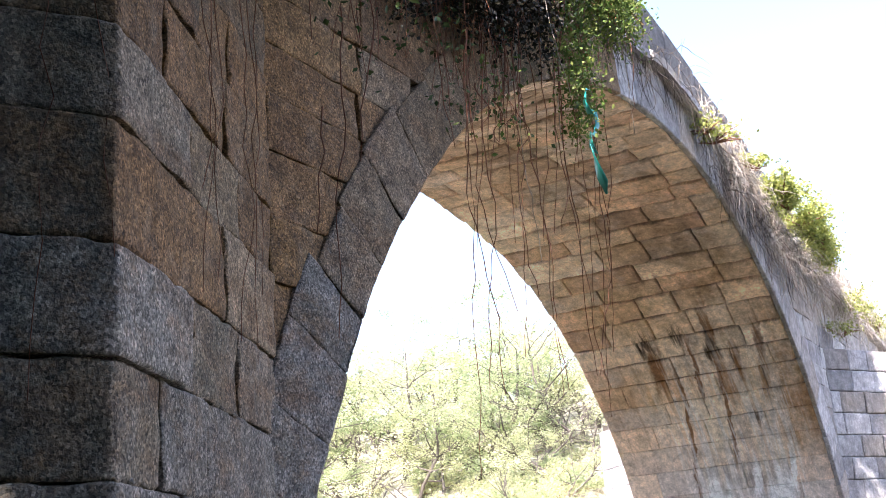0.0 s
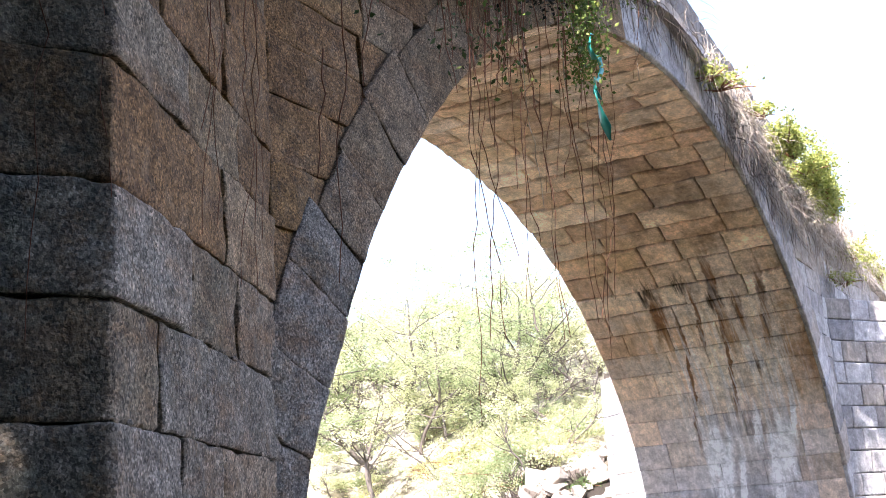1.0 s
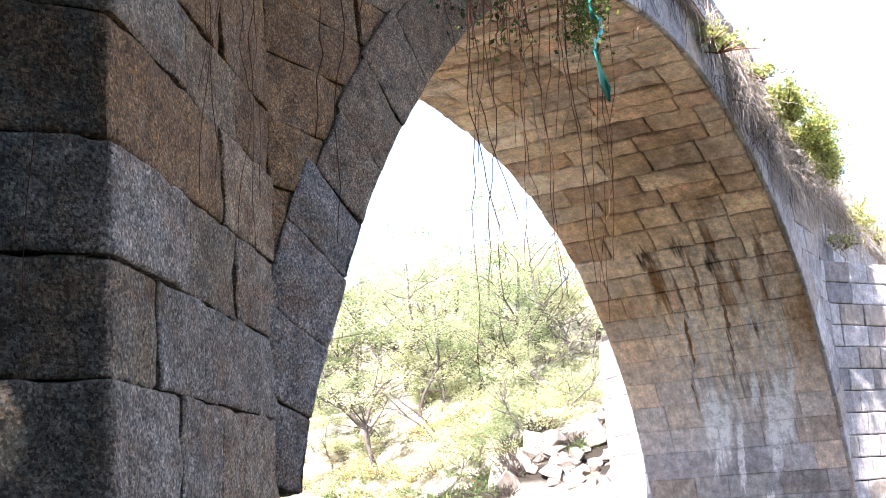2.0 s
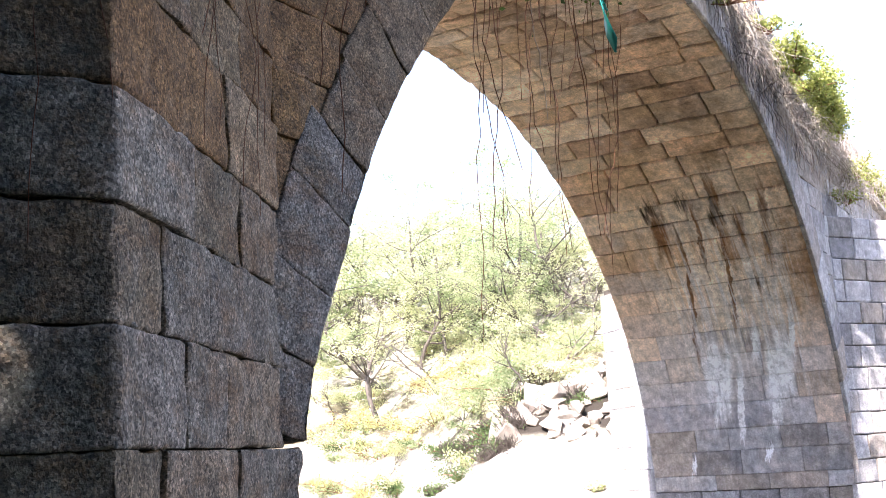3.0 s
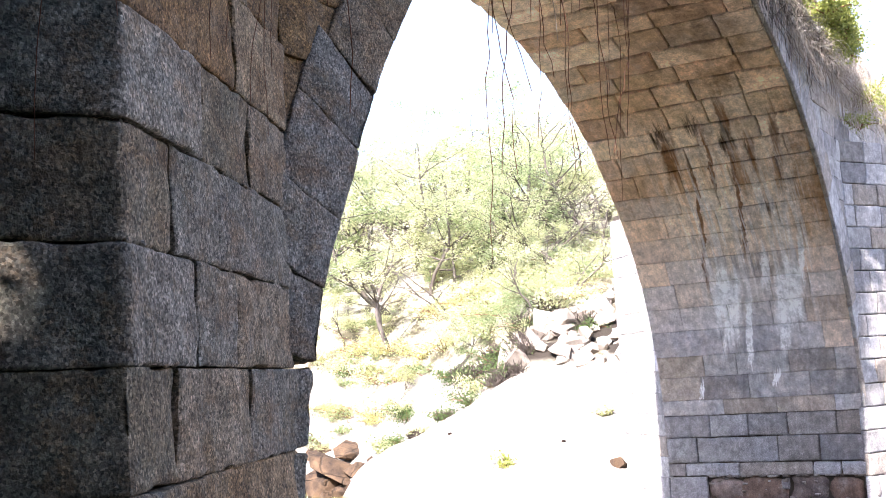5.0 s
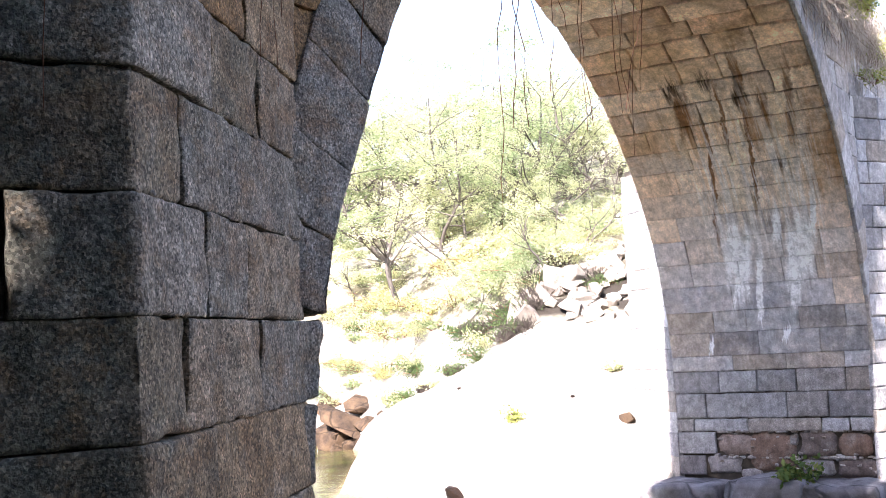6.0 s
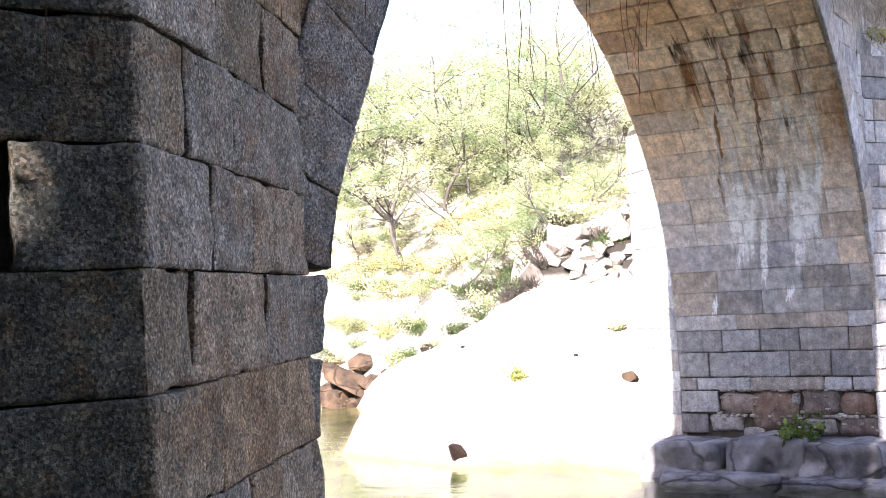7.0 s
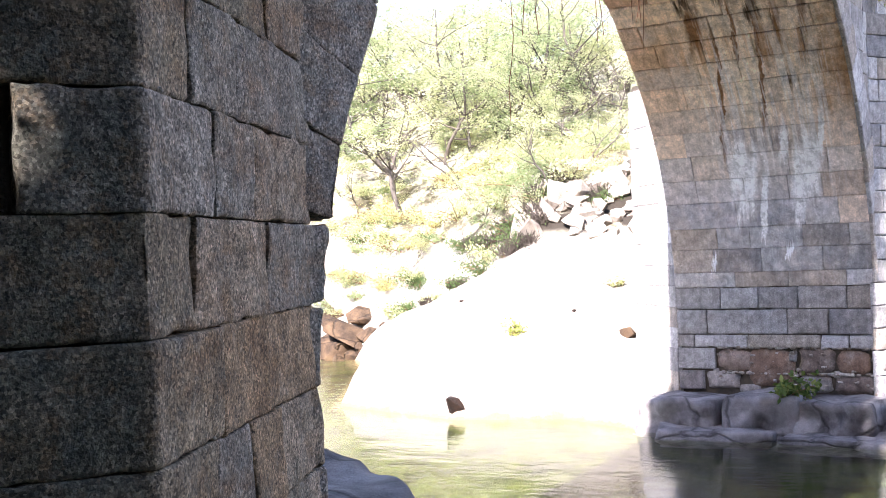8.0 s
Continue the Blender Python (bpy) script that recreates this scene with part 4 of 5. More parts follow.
for x, y, z, sx, sy, sz, turn, tilt in [(28.4, 16.95, 0.75, 1.3, 2.9, 0.75, 8, 22), (28.3, 17.45, 0.2, 1.1, 1.7, 1.1, -15, 10), (28.1, 15.75, 0.38, 0.8, 1.6, 0.55, 5, -20), (28.4, 15.95, 0.62, 0.9, 1.2, 0.7, 10, 12), (29.3, 16.7, 1.15, 1.1, 1.6, 0.7, 10, 8), (30.2, 18.3, 1.15, 1.6, 2.2, 1.0, 0, 5), (28.2, 16.55, 0.1, 0.7, 0.8, 0.5, 30, 0), (29.0, 18.9, 0.5, 1.2, 1.6, 1.2, 40, 10), (29.2, 15.2, 0.95, 0.8, 1.0, 0.6, 60, 10), (27.9, 16.9, 0.02, 0.5, 0.6, 0.35, 10, 0), (27.7, 15.0, 0.4, 0.7, 1.2, 0.45, 15, -18), (28.6, 15.4, 0.95, 0.6, 0.9, 0.45, 40, 10)]:
    angular_rock("boulder", (x, y, z), (sx, sy, sz), r.random() * 90, M_BOULDER, "angular brown boulder at the pool's edge", turn, tilt, 18, "boulders by the pool")
# a dark rock added in place of the shadowed red-brown undercut of the slab
angular_rock("boulder", (18.6, 7.5, 0.16), (0.7, 0.6, 0.5), 67, M_DARK_ROCK, "small dark brown rock standing in for an undercut's shadow at the water line", 20, 30, 9)
angular_rock("boulder", (20.9, 4.97, bank(20.9, 4.97) + 0.05), (0.55, 0.42, 0.28), 57, M_BOULDER, "brown rock flake in a crack of the slab", 25, -25, 12)
for k in range(95):
    y = r.uniform(6.4, 11.4)
    x = r.uniform(28.3, 31.4)
    sz = r.uniform(0.25, 0.6) * (1.6 if k % 4 == 0 else 1)
    angular_rock("boulder", (x, y, bank(x, y) + sz * r.uniform(0.0, 0.35)), (sz * r.uniform(0.8, 1.5), sz * r.uniform(0.9, 1.8), sz), 100 + k, M_PILE, "angular pale boulder on the bank", r.uniform(0, 180), r.uniform(-35, 35), 12, "boulders on the bank")


# ---- plants ----
def tube(verts, faces, path, radii, sides=5):
    base = len(verts)
    for i, p in enumerate(path):
        a = path[max(0, i - 1)]
        b = path[min(len(path) - 1, i + 1)]
        t = (b - a).normalized() if (b - a).length > 1e-6 else Vector((0, 0, 1))
        q = t.to_track_quat("Z", "Y")
        for k in range(sides):
            an = 2 * math.pi * k / sides
            verts.append(p + q @ Vector((math.cos(an), math.sin(an), 0)) * radii[i])
    for i in range(len(path) - 1):
        for k in range(sides):
            a, b = base + i * sides + k, base + i * sides + (k + 1) % sides
            faces.append((a, b, b + sides, a + sides))


def leaf(verts, faces, p, size, rnd, droop=0.3, level=0.0):
    """A folded four-cornered leaf. level: how far its face turns up to the sky."""
    d = Vector((rnd.gauss(0, 1), rnd.gauss(0, 1), rnd.gauss(0, 0.7) * (1 - level) - droop)).normalized()
    s_ = d.cross(Vector((rnd.gauss(0, 1), rnd.gauss(0, 1), rnd.gauss(0, 1))) * (1 - level) + Vector((-0.6, -0.2, 1)) * 2 * level).normalized()
    up = d.cross(s_)
    b = len(verts)
    w_ = size * 0.3
    verts += [p, p + d * size * 0.5 + s_ * w_ + up * size * 0.06, p + d * size, p + d * size * 0.5 - s_ * w_ + up * size * 0.06]
    faces.append((b, b + 1, b + 2, b + 3))


def tree(name, seed, height, spread, leaves, leaf_size, stems=1, label="", foliage=None, group="trees on the hillside", lean=0.18, bare=0.4, girth=1.0):
    """A tapered, wandering trunk, limbs and twigs, and a crown of leaf clumps with gaps. bare: the part of the trunk without limbs."""
    rnd = random.Random(seed)
    tv, tf, lv, lf = [], [], [], []
    tips = []

    def limb(p, d, length, rad, depth):
        path, radii = [p], [rad]
        n_ = 8 if depth == 0 else 5
        for i in range(n_):
            d = (d + Vector((rnd.gauss(0, 0.2), rnd.gauss(0, 0.2), 0.04 + rnd.gauss(0, 0.1)))).normalized()
            p = p + d * length / n_
            path.append(p)
            radii.append(rad * (1 - 0.75 * (i + 1) / n_))
        tube(tv, tf, path, radii, 7 if depth == 0 else 4)
        if depth >= 2:
            tips.extend(path[2:])
            return
        for k in range(9 if depth == 0 else 5):
            i = rnd.randint(max(1, round(n_ * bare)) if depth == 0 else 2, n_)
            side = Vector((rnd.gauss(0, 1), rnd.gauss(0, 1), rnd.uniform(-0.35, 0.75))).normalized()
            limb(path[i], (d * 0.32 + side * spread).normalized(), length * rnd.uniform(0.34, 0.55), radii[i] * 0.6, depth + 1)
        tips.extend(path[-2:])

    for k in range(stems):
        aim = Vector((rnd.gauss(0, lean), rnd.gauss(0, lean), 1)).normalized()
        limb(Vector((rnd.gauss(0, 0.15) * (stems > 1), rnd.gauss(0, 0.15) * (stems > 1), -0.15)), aim, height * rnd.uniform(0.62, 0.72), (height * 0.010 + 0.010) * girth, 0)
    clumps = [(t, rnd.uniform(0.08, 0.24)) for t in tips if rnd.random() < 0.5]
    for k in range(leaves):
        t, wide = rnd.choice(clumps)
        leaf(lv, lf, t + Vector((rnd.gauss(0, wide), rnd.gauss(0, wide), rnd.gauss(0, wide * 0.7))) * height / 6, leaf_size * rnd.uniform(0.6, 1.3), rnd, 0.2, 0.65)
    ob = empty(name)
    mesh_object("trunk", tv, tf, M_BARK, ob, "", True, False)
    mesh_object("crown", lv, lf, foliage or M_LEAF, ob, "", False, False)
    return tagged(ob, label, "tree", group)


kinds = [
    tree("tree", 1, 6.5, 0.9, 4300, 0.085, 1, "small pale green tree with a forked trunk on the hillside"),
    tree("tree", 2, 7.0, 0.8, 4300, 0.085, 2, "slender pale green tree with two stems on the hillside"),
    tree("tree", 3, 5.5, 1.0, 4000, 0.085, 1, "spreading pale green tree on the sunny hillside"),
    tree("tree", 4, 4.5, 0.8, 1700, 0.075, 1, "thin sparse sapling on the sunny hillside", bare=0.5),
    tree("tree", 5, 6.5, 1.0, 5200, 0.09, 1, "darker green oak with a crooked leaning trunk", M_OAK, lean=0.4, girth=1.6),
    tree("tree", 6, 5.0, 0.9, 800, 0.05, 2, "nearly bare grey tree among the green ones"),
    tree("tree", 14, 6.4, 0.6, 1500, 0.085, 1, "slim tree with a dark straight trunk and thin pale leaves", lean=0.05, bare=0.35, girth=1.5),
]
first = {}
r = random.Random(77)
# x, y, kind, scale of the trees that stand out
spots = [(35.3, 16.0, 4, 1.0), (32.7, 17.45, 6, 0.95), (30.25, 13.75, 4, 0.4), (29.9, 15.6, 3, 0.5), (33.4, 15.4, 5, 0.8), (36.0, 17.2, 4, 0.8), (30.6, 10.9, 3, 0.8), (31.2, 8.0, 5, 0.8), (30.9, 9.0, 3, 0.8), (31.8, 10.4, 5, 0.75), (38.0, 12.6, 1, 1.05), (39.5, 13.4, 0, 1.15), (37.0, 11.6, 5, 1.0), (40.5, 14.8, 4, 0.95), (34.2, 18.6, 2, 0.8), (34.5, 13.4, 0, 0.85), (37.5, 18.6, 4, 0.85), (38.2, 16.5, 0, 1.0), (35.5, 12.2, 1, 0.8), (37.2, 20.6, 2, 1.2), (38.6, 19.8, 0, 1.25), (39.5, 21.8, 1, 1.25), (41.0, 20.5, 4, 1.3), (40.2, 18.2, 1, 1.25), (42.0, 23.0, 2, 1.3), (36.4, 18.0, 0, 1.1), (33.2, 11.9, 2, 0.55)]
kept = len(spots)
while len(spots) < 92:
    x = 30.8 + 21 * r.random() ** 1.3
    y = r.uniform(0.35 * x - 3.4, 0.74 * x - 2.5)
    if any(math.hypot(x - a[0], y - a[1]) < 1.25 for a in spots) or (x < 35.5 and 14.3 < y < 18.2) or (x < 33 and y > 11.5) or (x < 36.5 and 15.2 < y < 18.2):
        continue
    spots.append((x, y, r.choice((0, 1, 2, 2, 3, 4, 5)), r.uniform(0.55, 0.85) if x < 36 else r.uniform(0.9, 1.3)))
for k, (x, y, kind, sc) in enumerate(spots):
    m = pose(x, y, bank(x, y) - 0.1, 0, 0, r.uniform(0, 360)) @ Matrix.Scale(sc * r.uniform(0.92, 1.06), 4)
    if kind not in first:
        first[kind] = kinds[kind]
        kinds[kind].matrix_world = m
    else:
        ob = copy_thing(kinds[kind], Matrix())
        ob.matrix_basis = m
def broad_tree(name, seed, height, spread, leaves, leaf_size, stems=1, label="", foliage=None, group=""):
    """A wide-crowned tree with evenly spread leaves."""
    rnd = random.Random(seed)
    tv, tf, lv, lf = [], [], [], []
    tips = []

    def limb(p, d, length, rad, depth):
        path, radii = [p], [rad]
        n_ = 6 if depth == 0 else 4
        for i in range(n_):
            d = (d + Vector((rnd.gauss(0, 0.14), rnd.gauss(0, 0.14), 0.05 + rnd.gauss(0, 0.06)))).normalized()
            p = p + d * length / n_
            path.append(p)
            radii.append(rad * (1 - 0.72 * (i + 1) / n_))
        tube(tv, tf, path, radii, 7 if depth == 0 else 4)
        if depth >= 2:
            tips.extend(path[1:])
            return
        for k in range(7 if depth == 0 else 5):
            i = rnd.randint(2 if depth == 0 else 1, n_)
            side = Vector((rnd.gauss(0, 1), rnd.gauss(0, 1), rnd.uniform(0.0, 0.9))).normalized()
            limb(path[i], (d * 0.45 + side * spread).normalized(), length * rnd.uniform(0.4, 0.6), radii[i] * 0.65, depth + 1)
        tips.extend(path[-2:])

    for k in range(stems):
        lean = Vector((rnd.gauss(0, 0.18), rnd.gauss(0, 0.18), 1)).normalized()
        limb(Vector((rnd.gauss(0, 0.15) * (stems > 1), rnd.gauss(0, 0.15) * (stems > 1), -0.15)), lean, height * rnd.uniform(0.62, 0.72), height * 0.016 + 0.015, 0)
    for k in range(leaves):
        t = rnd.choice(tips)
        leaf(lv, lf, t + Vector((rnd.gauss(0, 0.2), rnd.gauss(0, 0.2), rnd.gauss(0, 0.16))) * height / 6, leaf_size * rnd.uniform(0.6, 1.3), rnd)
    ob = empty(name)
    mesh_object("trunk", tv, tf, M_BARK, ob, "", True, False)
    mesh_object("crown", lv, lf, foliage, ob, "", False, False)
    return tagged(ob, label, "tree", group)


# dense wood on the near bank, outside the view, that shades the near pier
shade = broad_tree("tree", 9, 8.0, 0.85, 9000, 0.26, 2, "dense dark green tree on the near bank", M_SHADE, "trees on the near bank")
for k, (x, y, z, turn, sc) in enumerate([(-4.6, -1.8, 3.91, 112.8, 1.1), (-6.2, -3.8, 5.64, -119.0, 1.25), (-8.5, -1.65, 8.14, 120.1, 1.5), (-4.8, -7.2, 4.75, -26.5, 1.3), (-1.5, -8.8, 1.75, 122.4, 1.35), (1.8, -10.2, 1.33, -117.1, 1.3), (-9.5, -6.2, 9.77, 116.5, 1.6), (-5.5, -11.5, 6.03, -179.5, 1.6), (0.5, -14.0, 1.63, 93.7, 1.6), (4.2, -14.5, 1.19, 137.8, 1.5), (-12.0, -10.0, 12.85, 157.0, 1.6), (3.5, -20.0, 1.35, 72.8, 1.8), (-3.0, -19.0, 3.93, -8.0, 1.8), (0.6, -7.8, 1.47, -113.2, 1.15), (-2.4, -6.7, 2.07, -165.4, 1.1), (3.6, -8.8, 1.23, 11.8, 1.2)]):
    ob = shade if k == 0 else copy_thing(shade, Matrix())
    ob.matrix_basis = pose(x, y, z, 0, 0, turn) @ Matrix.Scale(sc, 4)


def shrub(name, place, size, count, leaf_size, material, seed, label, droop=0.3, group=""):
    rnd = random.Random(seed)
    tv, tf, lv, lf = [], [], [], []
    for k in range(12):
        d = Vector((rnd.gauss(0, 1) * size[0], rnd.gauss(0, 1) * size[1], abs(rnd.gauss(0.6, 0.4)) * size[2])) * 0.5
        path = [Vector((0, 0, -0.08)) + d * t + Vector((0, 0, 0.15 * math.sin(t * 3))) * size[2] for t in (0, 0.35, 0.7, 1.0)]
        tube(tv, tf, path, [0.012, 0.009, 0.006, 0.003], 4)
        for i in range(count // 12):
            t = rnd.uniform(0.25, 1.1)
            p = d * t + Vector((rnd.gauss(0, 0.12) * size[0], rnd.gauss(0, 0.12) * size[1], rnd.gauss(0, 0.12) * size[2]))
            leaf(lv, lf, p, leaf_size * rnd.uniform(0.6, 1.4), rnd, droop)
    ob = empty(name, place)
    mesh_object("stem", [Vector(place) + v for v in tv], tf, M_STEM, ob, "", True)
    mesh_object("foliage", [Vector(place) + v for v in lv], lf, material, ob)
    return tagged(ob, label, "shrub", group)


for k, (x, y, s_) in enumerate([(27.6, 13.4, 0.5), (28.9, 12.3, 0.8), (28.1, 14.8, 0.7), (29.45, 14.95, 0.9), (28.4, 15.0, 0.6), (31.0, 13.0, 1.1), (31.4, 14.6, 1.6), (31.5, 17.2, 1.5), (33.4, 15.8, 1.6)]):
    shrub("bank_shrub", (x, y, bank(x, y)), (s_, s_, s_ * 0.9), 900, 0.075, M_LEAF, 40 + k, "pale green shrub on the rocky bank", group="shrubs on the bank")
def brush(place, size, count, seed):
    """Bare dead twigs."""
    rnd = random.Random(seed)
    verts, faces = [], []
    for k in range(count):
        p = Vector(place) + Vector((rnd.gauss(0, 0.3) * size, rnd.gauss(0, 0.4) * size, -0.05))
        d = Vector((rnd.gauss(0, 0.6), rnd.gauss(0, 0.6), 1)).normalized()
        path = [p]
        for i in range(4):
            d = (d + Vector((rnd.gauss(0, 0.3), rnd.gauss(0, 0.3), rnd.gauss(-0.05, 0.2)))).normalized()
            p = p + d * size * rnd.uniform(0.15, 0.32)
            path.append(p)
        w_ = rnd.uniform(0.008, 0.02)
        tube(verts, faces, path, [w_, w_ * 0.9, w_ * 0.8, w_ * 0.6, w_ * 0.3], 4)
    return tagged(mesh_object("dead_brush", verts, faces, M_TWIG), "dark bare twigs of dead brush on the bank", "brush", "dead brush on the bank")


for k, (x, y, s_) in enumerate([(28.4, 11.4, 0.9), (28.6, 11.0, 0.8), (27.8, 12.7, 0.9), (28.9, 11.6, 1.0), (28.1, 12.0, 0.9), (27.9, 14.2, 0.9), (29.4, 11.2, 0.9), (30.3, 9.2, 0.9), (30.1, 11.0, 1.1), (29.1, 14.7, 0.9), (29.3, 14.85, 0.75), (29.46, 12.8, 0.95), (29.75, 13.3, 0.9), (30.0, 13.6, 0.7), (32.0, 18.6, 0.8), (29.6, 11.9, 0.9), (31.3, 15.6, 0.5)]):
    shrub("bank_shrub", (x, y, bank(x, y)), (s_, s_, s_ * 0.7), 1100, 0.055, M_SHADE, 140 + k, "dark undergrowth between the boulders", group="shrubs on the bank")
for k, (x, y, s_) in enumerate([(27.7, 12.6, 0.7), (28.0, 11.0, 1.0), (28.3, 10.7, 1.2), (28.9, 10.6, 1.3), (27.4, 13.4, 0.6), (29.3, 11.6, 1.1), (30.2, 7.0, 1.0), (30.6, 9.4, 1.2), (29.6, 10.9, 1.4), (30.4, 11.3, 1.5), (29.9, 11.9, 1.2), (31.0, 10.8, 1.4), (29.4, 12.7, 1.2), (29.8, 13.2, 1.1), (29.6, 12.2, 1.3)]):
    brush((x, y, bank(x, y)), s_ * 0.42, 110, 300 + k)
r = random.Random(57)
for k in range(34):
    x, y = r.uniform(29.8, 34.2), r.uniform(15.0, 19.5)
    s_ = r.uniform(0.5, 1.2)
    shrub("bank_shrub", (x, y, bank(x, y)), (s_, s_, s_ * r.uniform(0.6, 1.0)), 520, 0.07, M_DRYLEAF if k % 3 else M_OAK, 600 + k, "yellow-green low shrub on the rocky bank" if k % 3 else "green low shrub on the rocky bank", group="shrubs on the bank")
shrub("rock_tuft", (21.0, 7.3, bank(21.0, 7.3)), (0.28, 0.36, 0.42), 260, 0.075, M_SHRUB, 71, "small green tuft in a crack of the slab")

for k, (x, y, w_) in enumerate([(24.5, 6.6, 0.3)]):
    shrub("rock_tuft", (x, y, bank(x, y)), (w_, w_, 0.3), 160, 0.1, M_LEAF, 171 + k, "pale dry grass tuft on the slab", group="tufts on the slab")
r = random.Random(88)
for k in range(3):
    x, y = r.uniform(19.5, 27), r.uniform(5.5, 12)
    sz = r.uniform(0.04, 0.09)
    rock("stone", (x, y, bank(x, y) + sz * 0.1), (sz * 1.3, sz * 1.8, sz), 400 + k, M_DARK_ROCK, "small brown loose stone on the slab", r.uniform(0, 180), 0.4, 6, 0.7, "stone", "loose stones on the slab")

r = random.Random(123)
low = []
for k in range(150):
    x = 29.6 + 14 * r.random() ** 1.4
    y = r.uniform(0.36 * x - 3.2, 0.73 * x - 2.6) if k < 95 else r.uniform(10.6, 15.0)
    if k >= 95:
        x = r.uniform(29.8, 36.5)
    if x < 33.5 and (15.2 < y < 17.2 or (x < 31 and y < 11.3) or (x < 31.3 and 12.3 < y < 15.2)):
        continue
    m = pose(x, y, bank(x, y) - 0.05, 0, 0, r.uniform(0, 360)) @ Matrix.Scale(r.uniform(0.4, 1.05), 4)
    if len(low) < 4:
        ob = shrub("slope_shrub", (0, 0, 0), (1.3, 1.3, 1.0), 1400, 0.075, M_OAK if len(low) == 1 else M_LEAF, 210 + k, "low pale green shrub under the trees", group="shrubs on the slope")
        low.append(ob)
    else:
        ob = copy_thing(low[k % 4], Matrix())
    ob.matrix_basis = m
# leafy stand-in for a tuft of spiky green grass
shrub("fern", (18.25, 1.25, 0.62), (0.4, 0.4, 0.5), 320, 0.12, M_IVY, 231, "small green grass tuft on the rock ledge, built with broad leaves")

# bramble that hangs over the cornice
def trailing(name, strands, seed, material, label, leaf_size=0.07, per_metre=70, width=0.10):
    rnd = random.Random(seed)
    tv, tf, lv, lf = [], [], [], []
    for (a, b) in strands:
        a, b = Vector(a), Vector(b)
        n_ = 10
        ph = rnd.uniform(0, 6)
        path = [a.lerp(b, i / n_) + Vector((math.sin(ph + i * 0.6), 0.5 * math.cos(ph * 1.3 + i * 0.7), 0)) * 0.05 for i in range(n_ + 1)]
        tube(tv, tf, path, [0.006 * (1 - 0.6 * i / n_) for i in range(n_ + 1)], 4)
        for k in range(int((b - a).length * per_metre)):
            t = rnd.random() ** 0.8
            if (b - a).length > 1.5 and per_metre < 40 and t < 0.85:
                continue
            p = a.lerp(b, t) + Vector((rnd.gauss(0, width), rnd.gauss(0, width), rnd.gauss(0, width)))
            leaf(lv, lf, p, leaf_size * rnd.uniform(0.5, 1.3), rnd, 0.5)
    ob = empty(name, strands[0][0])
    stems = mesh_object("stem", tv, tf, M_STEM, ob, "", True)
    stems["kind"] = "stuff"
    leaves = mesh_object("foliage", lv, lf, material, ob)
    leaves["kind"] = "stuff"
    return tagged(ob, label, "climbing plant")


r = random.Random(19)
strands = []
for k in range(64):
    x = r.uniform(7.6, 9.7)
    top = rail_top(x) - r.uniform(0.35, 0.85)
    strands.append(((x, -0.15 - r.uniform(0, 0.25), top), (x - r.uniform(-0.2, 0.4), -0.25 - r.uniform(0, 0.3), top - r.uniform(0.15, 0.5))))
for k in range(10):
    x = r.gauss(8.3, 0.16)
    strands.append(((x + 0.15, -0.35, 8.3), (x - r.uniform(-0.1, 0.2), -0.35 - r.uniform(0, 0.12), r.choice((6.6, 6.8, 7.0, 7.3)))))
for k in range(30):
    x = r.uniform(8.9, 9.9)
    strands.append(((x, -0.25 - r.uniform(0, 0.2), rail_top(x) - 0.6), (x - r.uniform(-0.1, 0.2), -0.35 - r.uniform(0, 0.25), 8.05 + 0.3 * (x - 9.4) - r.uniform(-0.25, 0.15))))
trailing("bramble", strands, 5, M_IVY, "green bramble hanging over the cornice", 0.042, 210, 0.075)
# bramble whose blackened leaves stand in for the shadow below the cornice
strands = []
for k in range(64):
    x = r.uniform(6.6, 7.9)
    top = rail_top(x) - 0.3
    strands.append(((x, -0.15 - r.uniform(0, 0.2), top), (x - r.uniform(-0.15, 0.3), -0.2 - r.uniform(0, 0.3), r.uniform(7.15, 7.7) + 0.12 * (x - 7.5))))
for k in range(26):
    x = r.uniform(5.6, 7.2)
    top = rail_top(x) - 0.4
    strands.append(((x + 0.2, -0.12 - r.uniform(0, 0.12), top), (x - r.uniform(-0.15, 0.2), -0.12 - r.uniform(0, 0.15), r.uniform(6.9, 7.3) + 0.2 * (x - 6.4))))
trailing("bramble", strands, 25, M_SHADE_BRAMBLE, "dense dead bramble with the cornice's shade put into its near-black leaves", 0.042, 230, 0.065)
strands = []
for k in range(75):
    x = r.uniform(5.0, 7.6)
    top = rail_top(x) - 0.3
    strands.append(((x + r.uniform(0, 0.6), -0.12, top), (x - r.uniform(-0.1, 0.35), -0.08 - r.uniform(0, 0.2), r.uniform(6.2, 7.2))))
trailing("bramble", strands, 6, M_SHADE, "dark tangle of bramble stems with few leaves", 0.05, 16, 0.09)
for k, (x, z) in enumerate([(6.55, 6.25), (6.75, 6.2), (7.2, 6.28), (6.95, 6.4)]):
    trailing("bramble", [((x + 0.25, -0.3, 8.3), (x, -0.35, z + 0.35)), ((x, -0.35, z + 0.32), (x + 0.02, -0.35, z))], 70 + k, M_IVY, "thin bramble shoot with leaves at its tip", 0.045, 30, 0.07)


# growth the pier's vines hang from; its unseen outward spread is added for shade
strands = []
for k in range(110):
    x = r.uniform(1.2, 5.0)
    y = -0.1 - 0.7 * max(0, 1 - abs(x - 2.67) / 1.9)
    strands.append(((x, y + 0.1, 7.5), (x + r.uniform(-0.4, 0.2), y - r.uniform(0.2, 1.1), r.uniform(6.5, 7.3))))
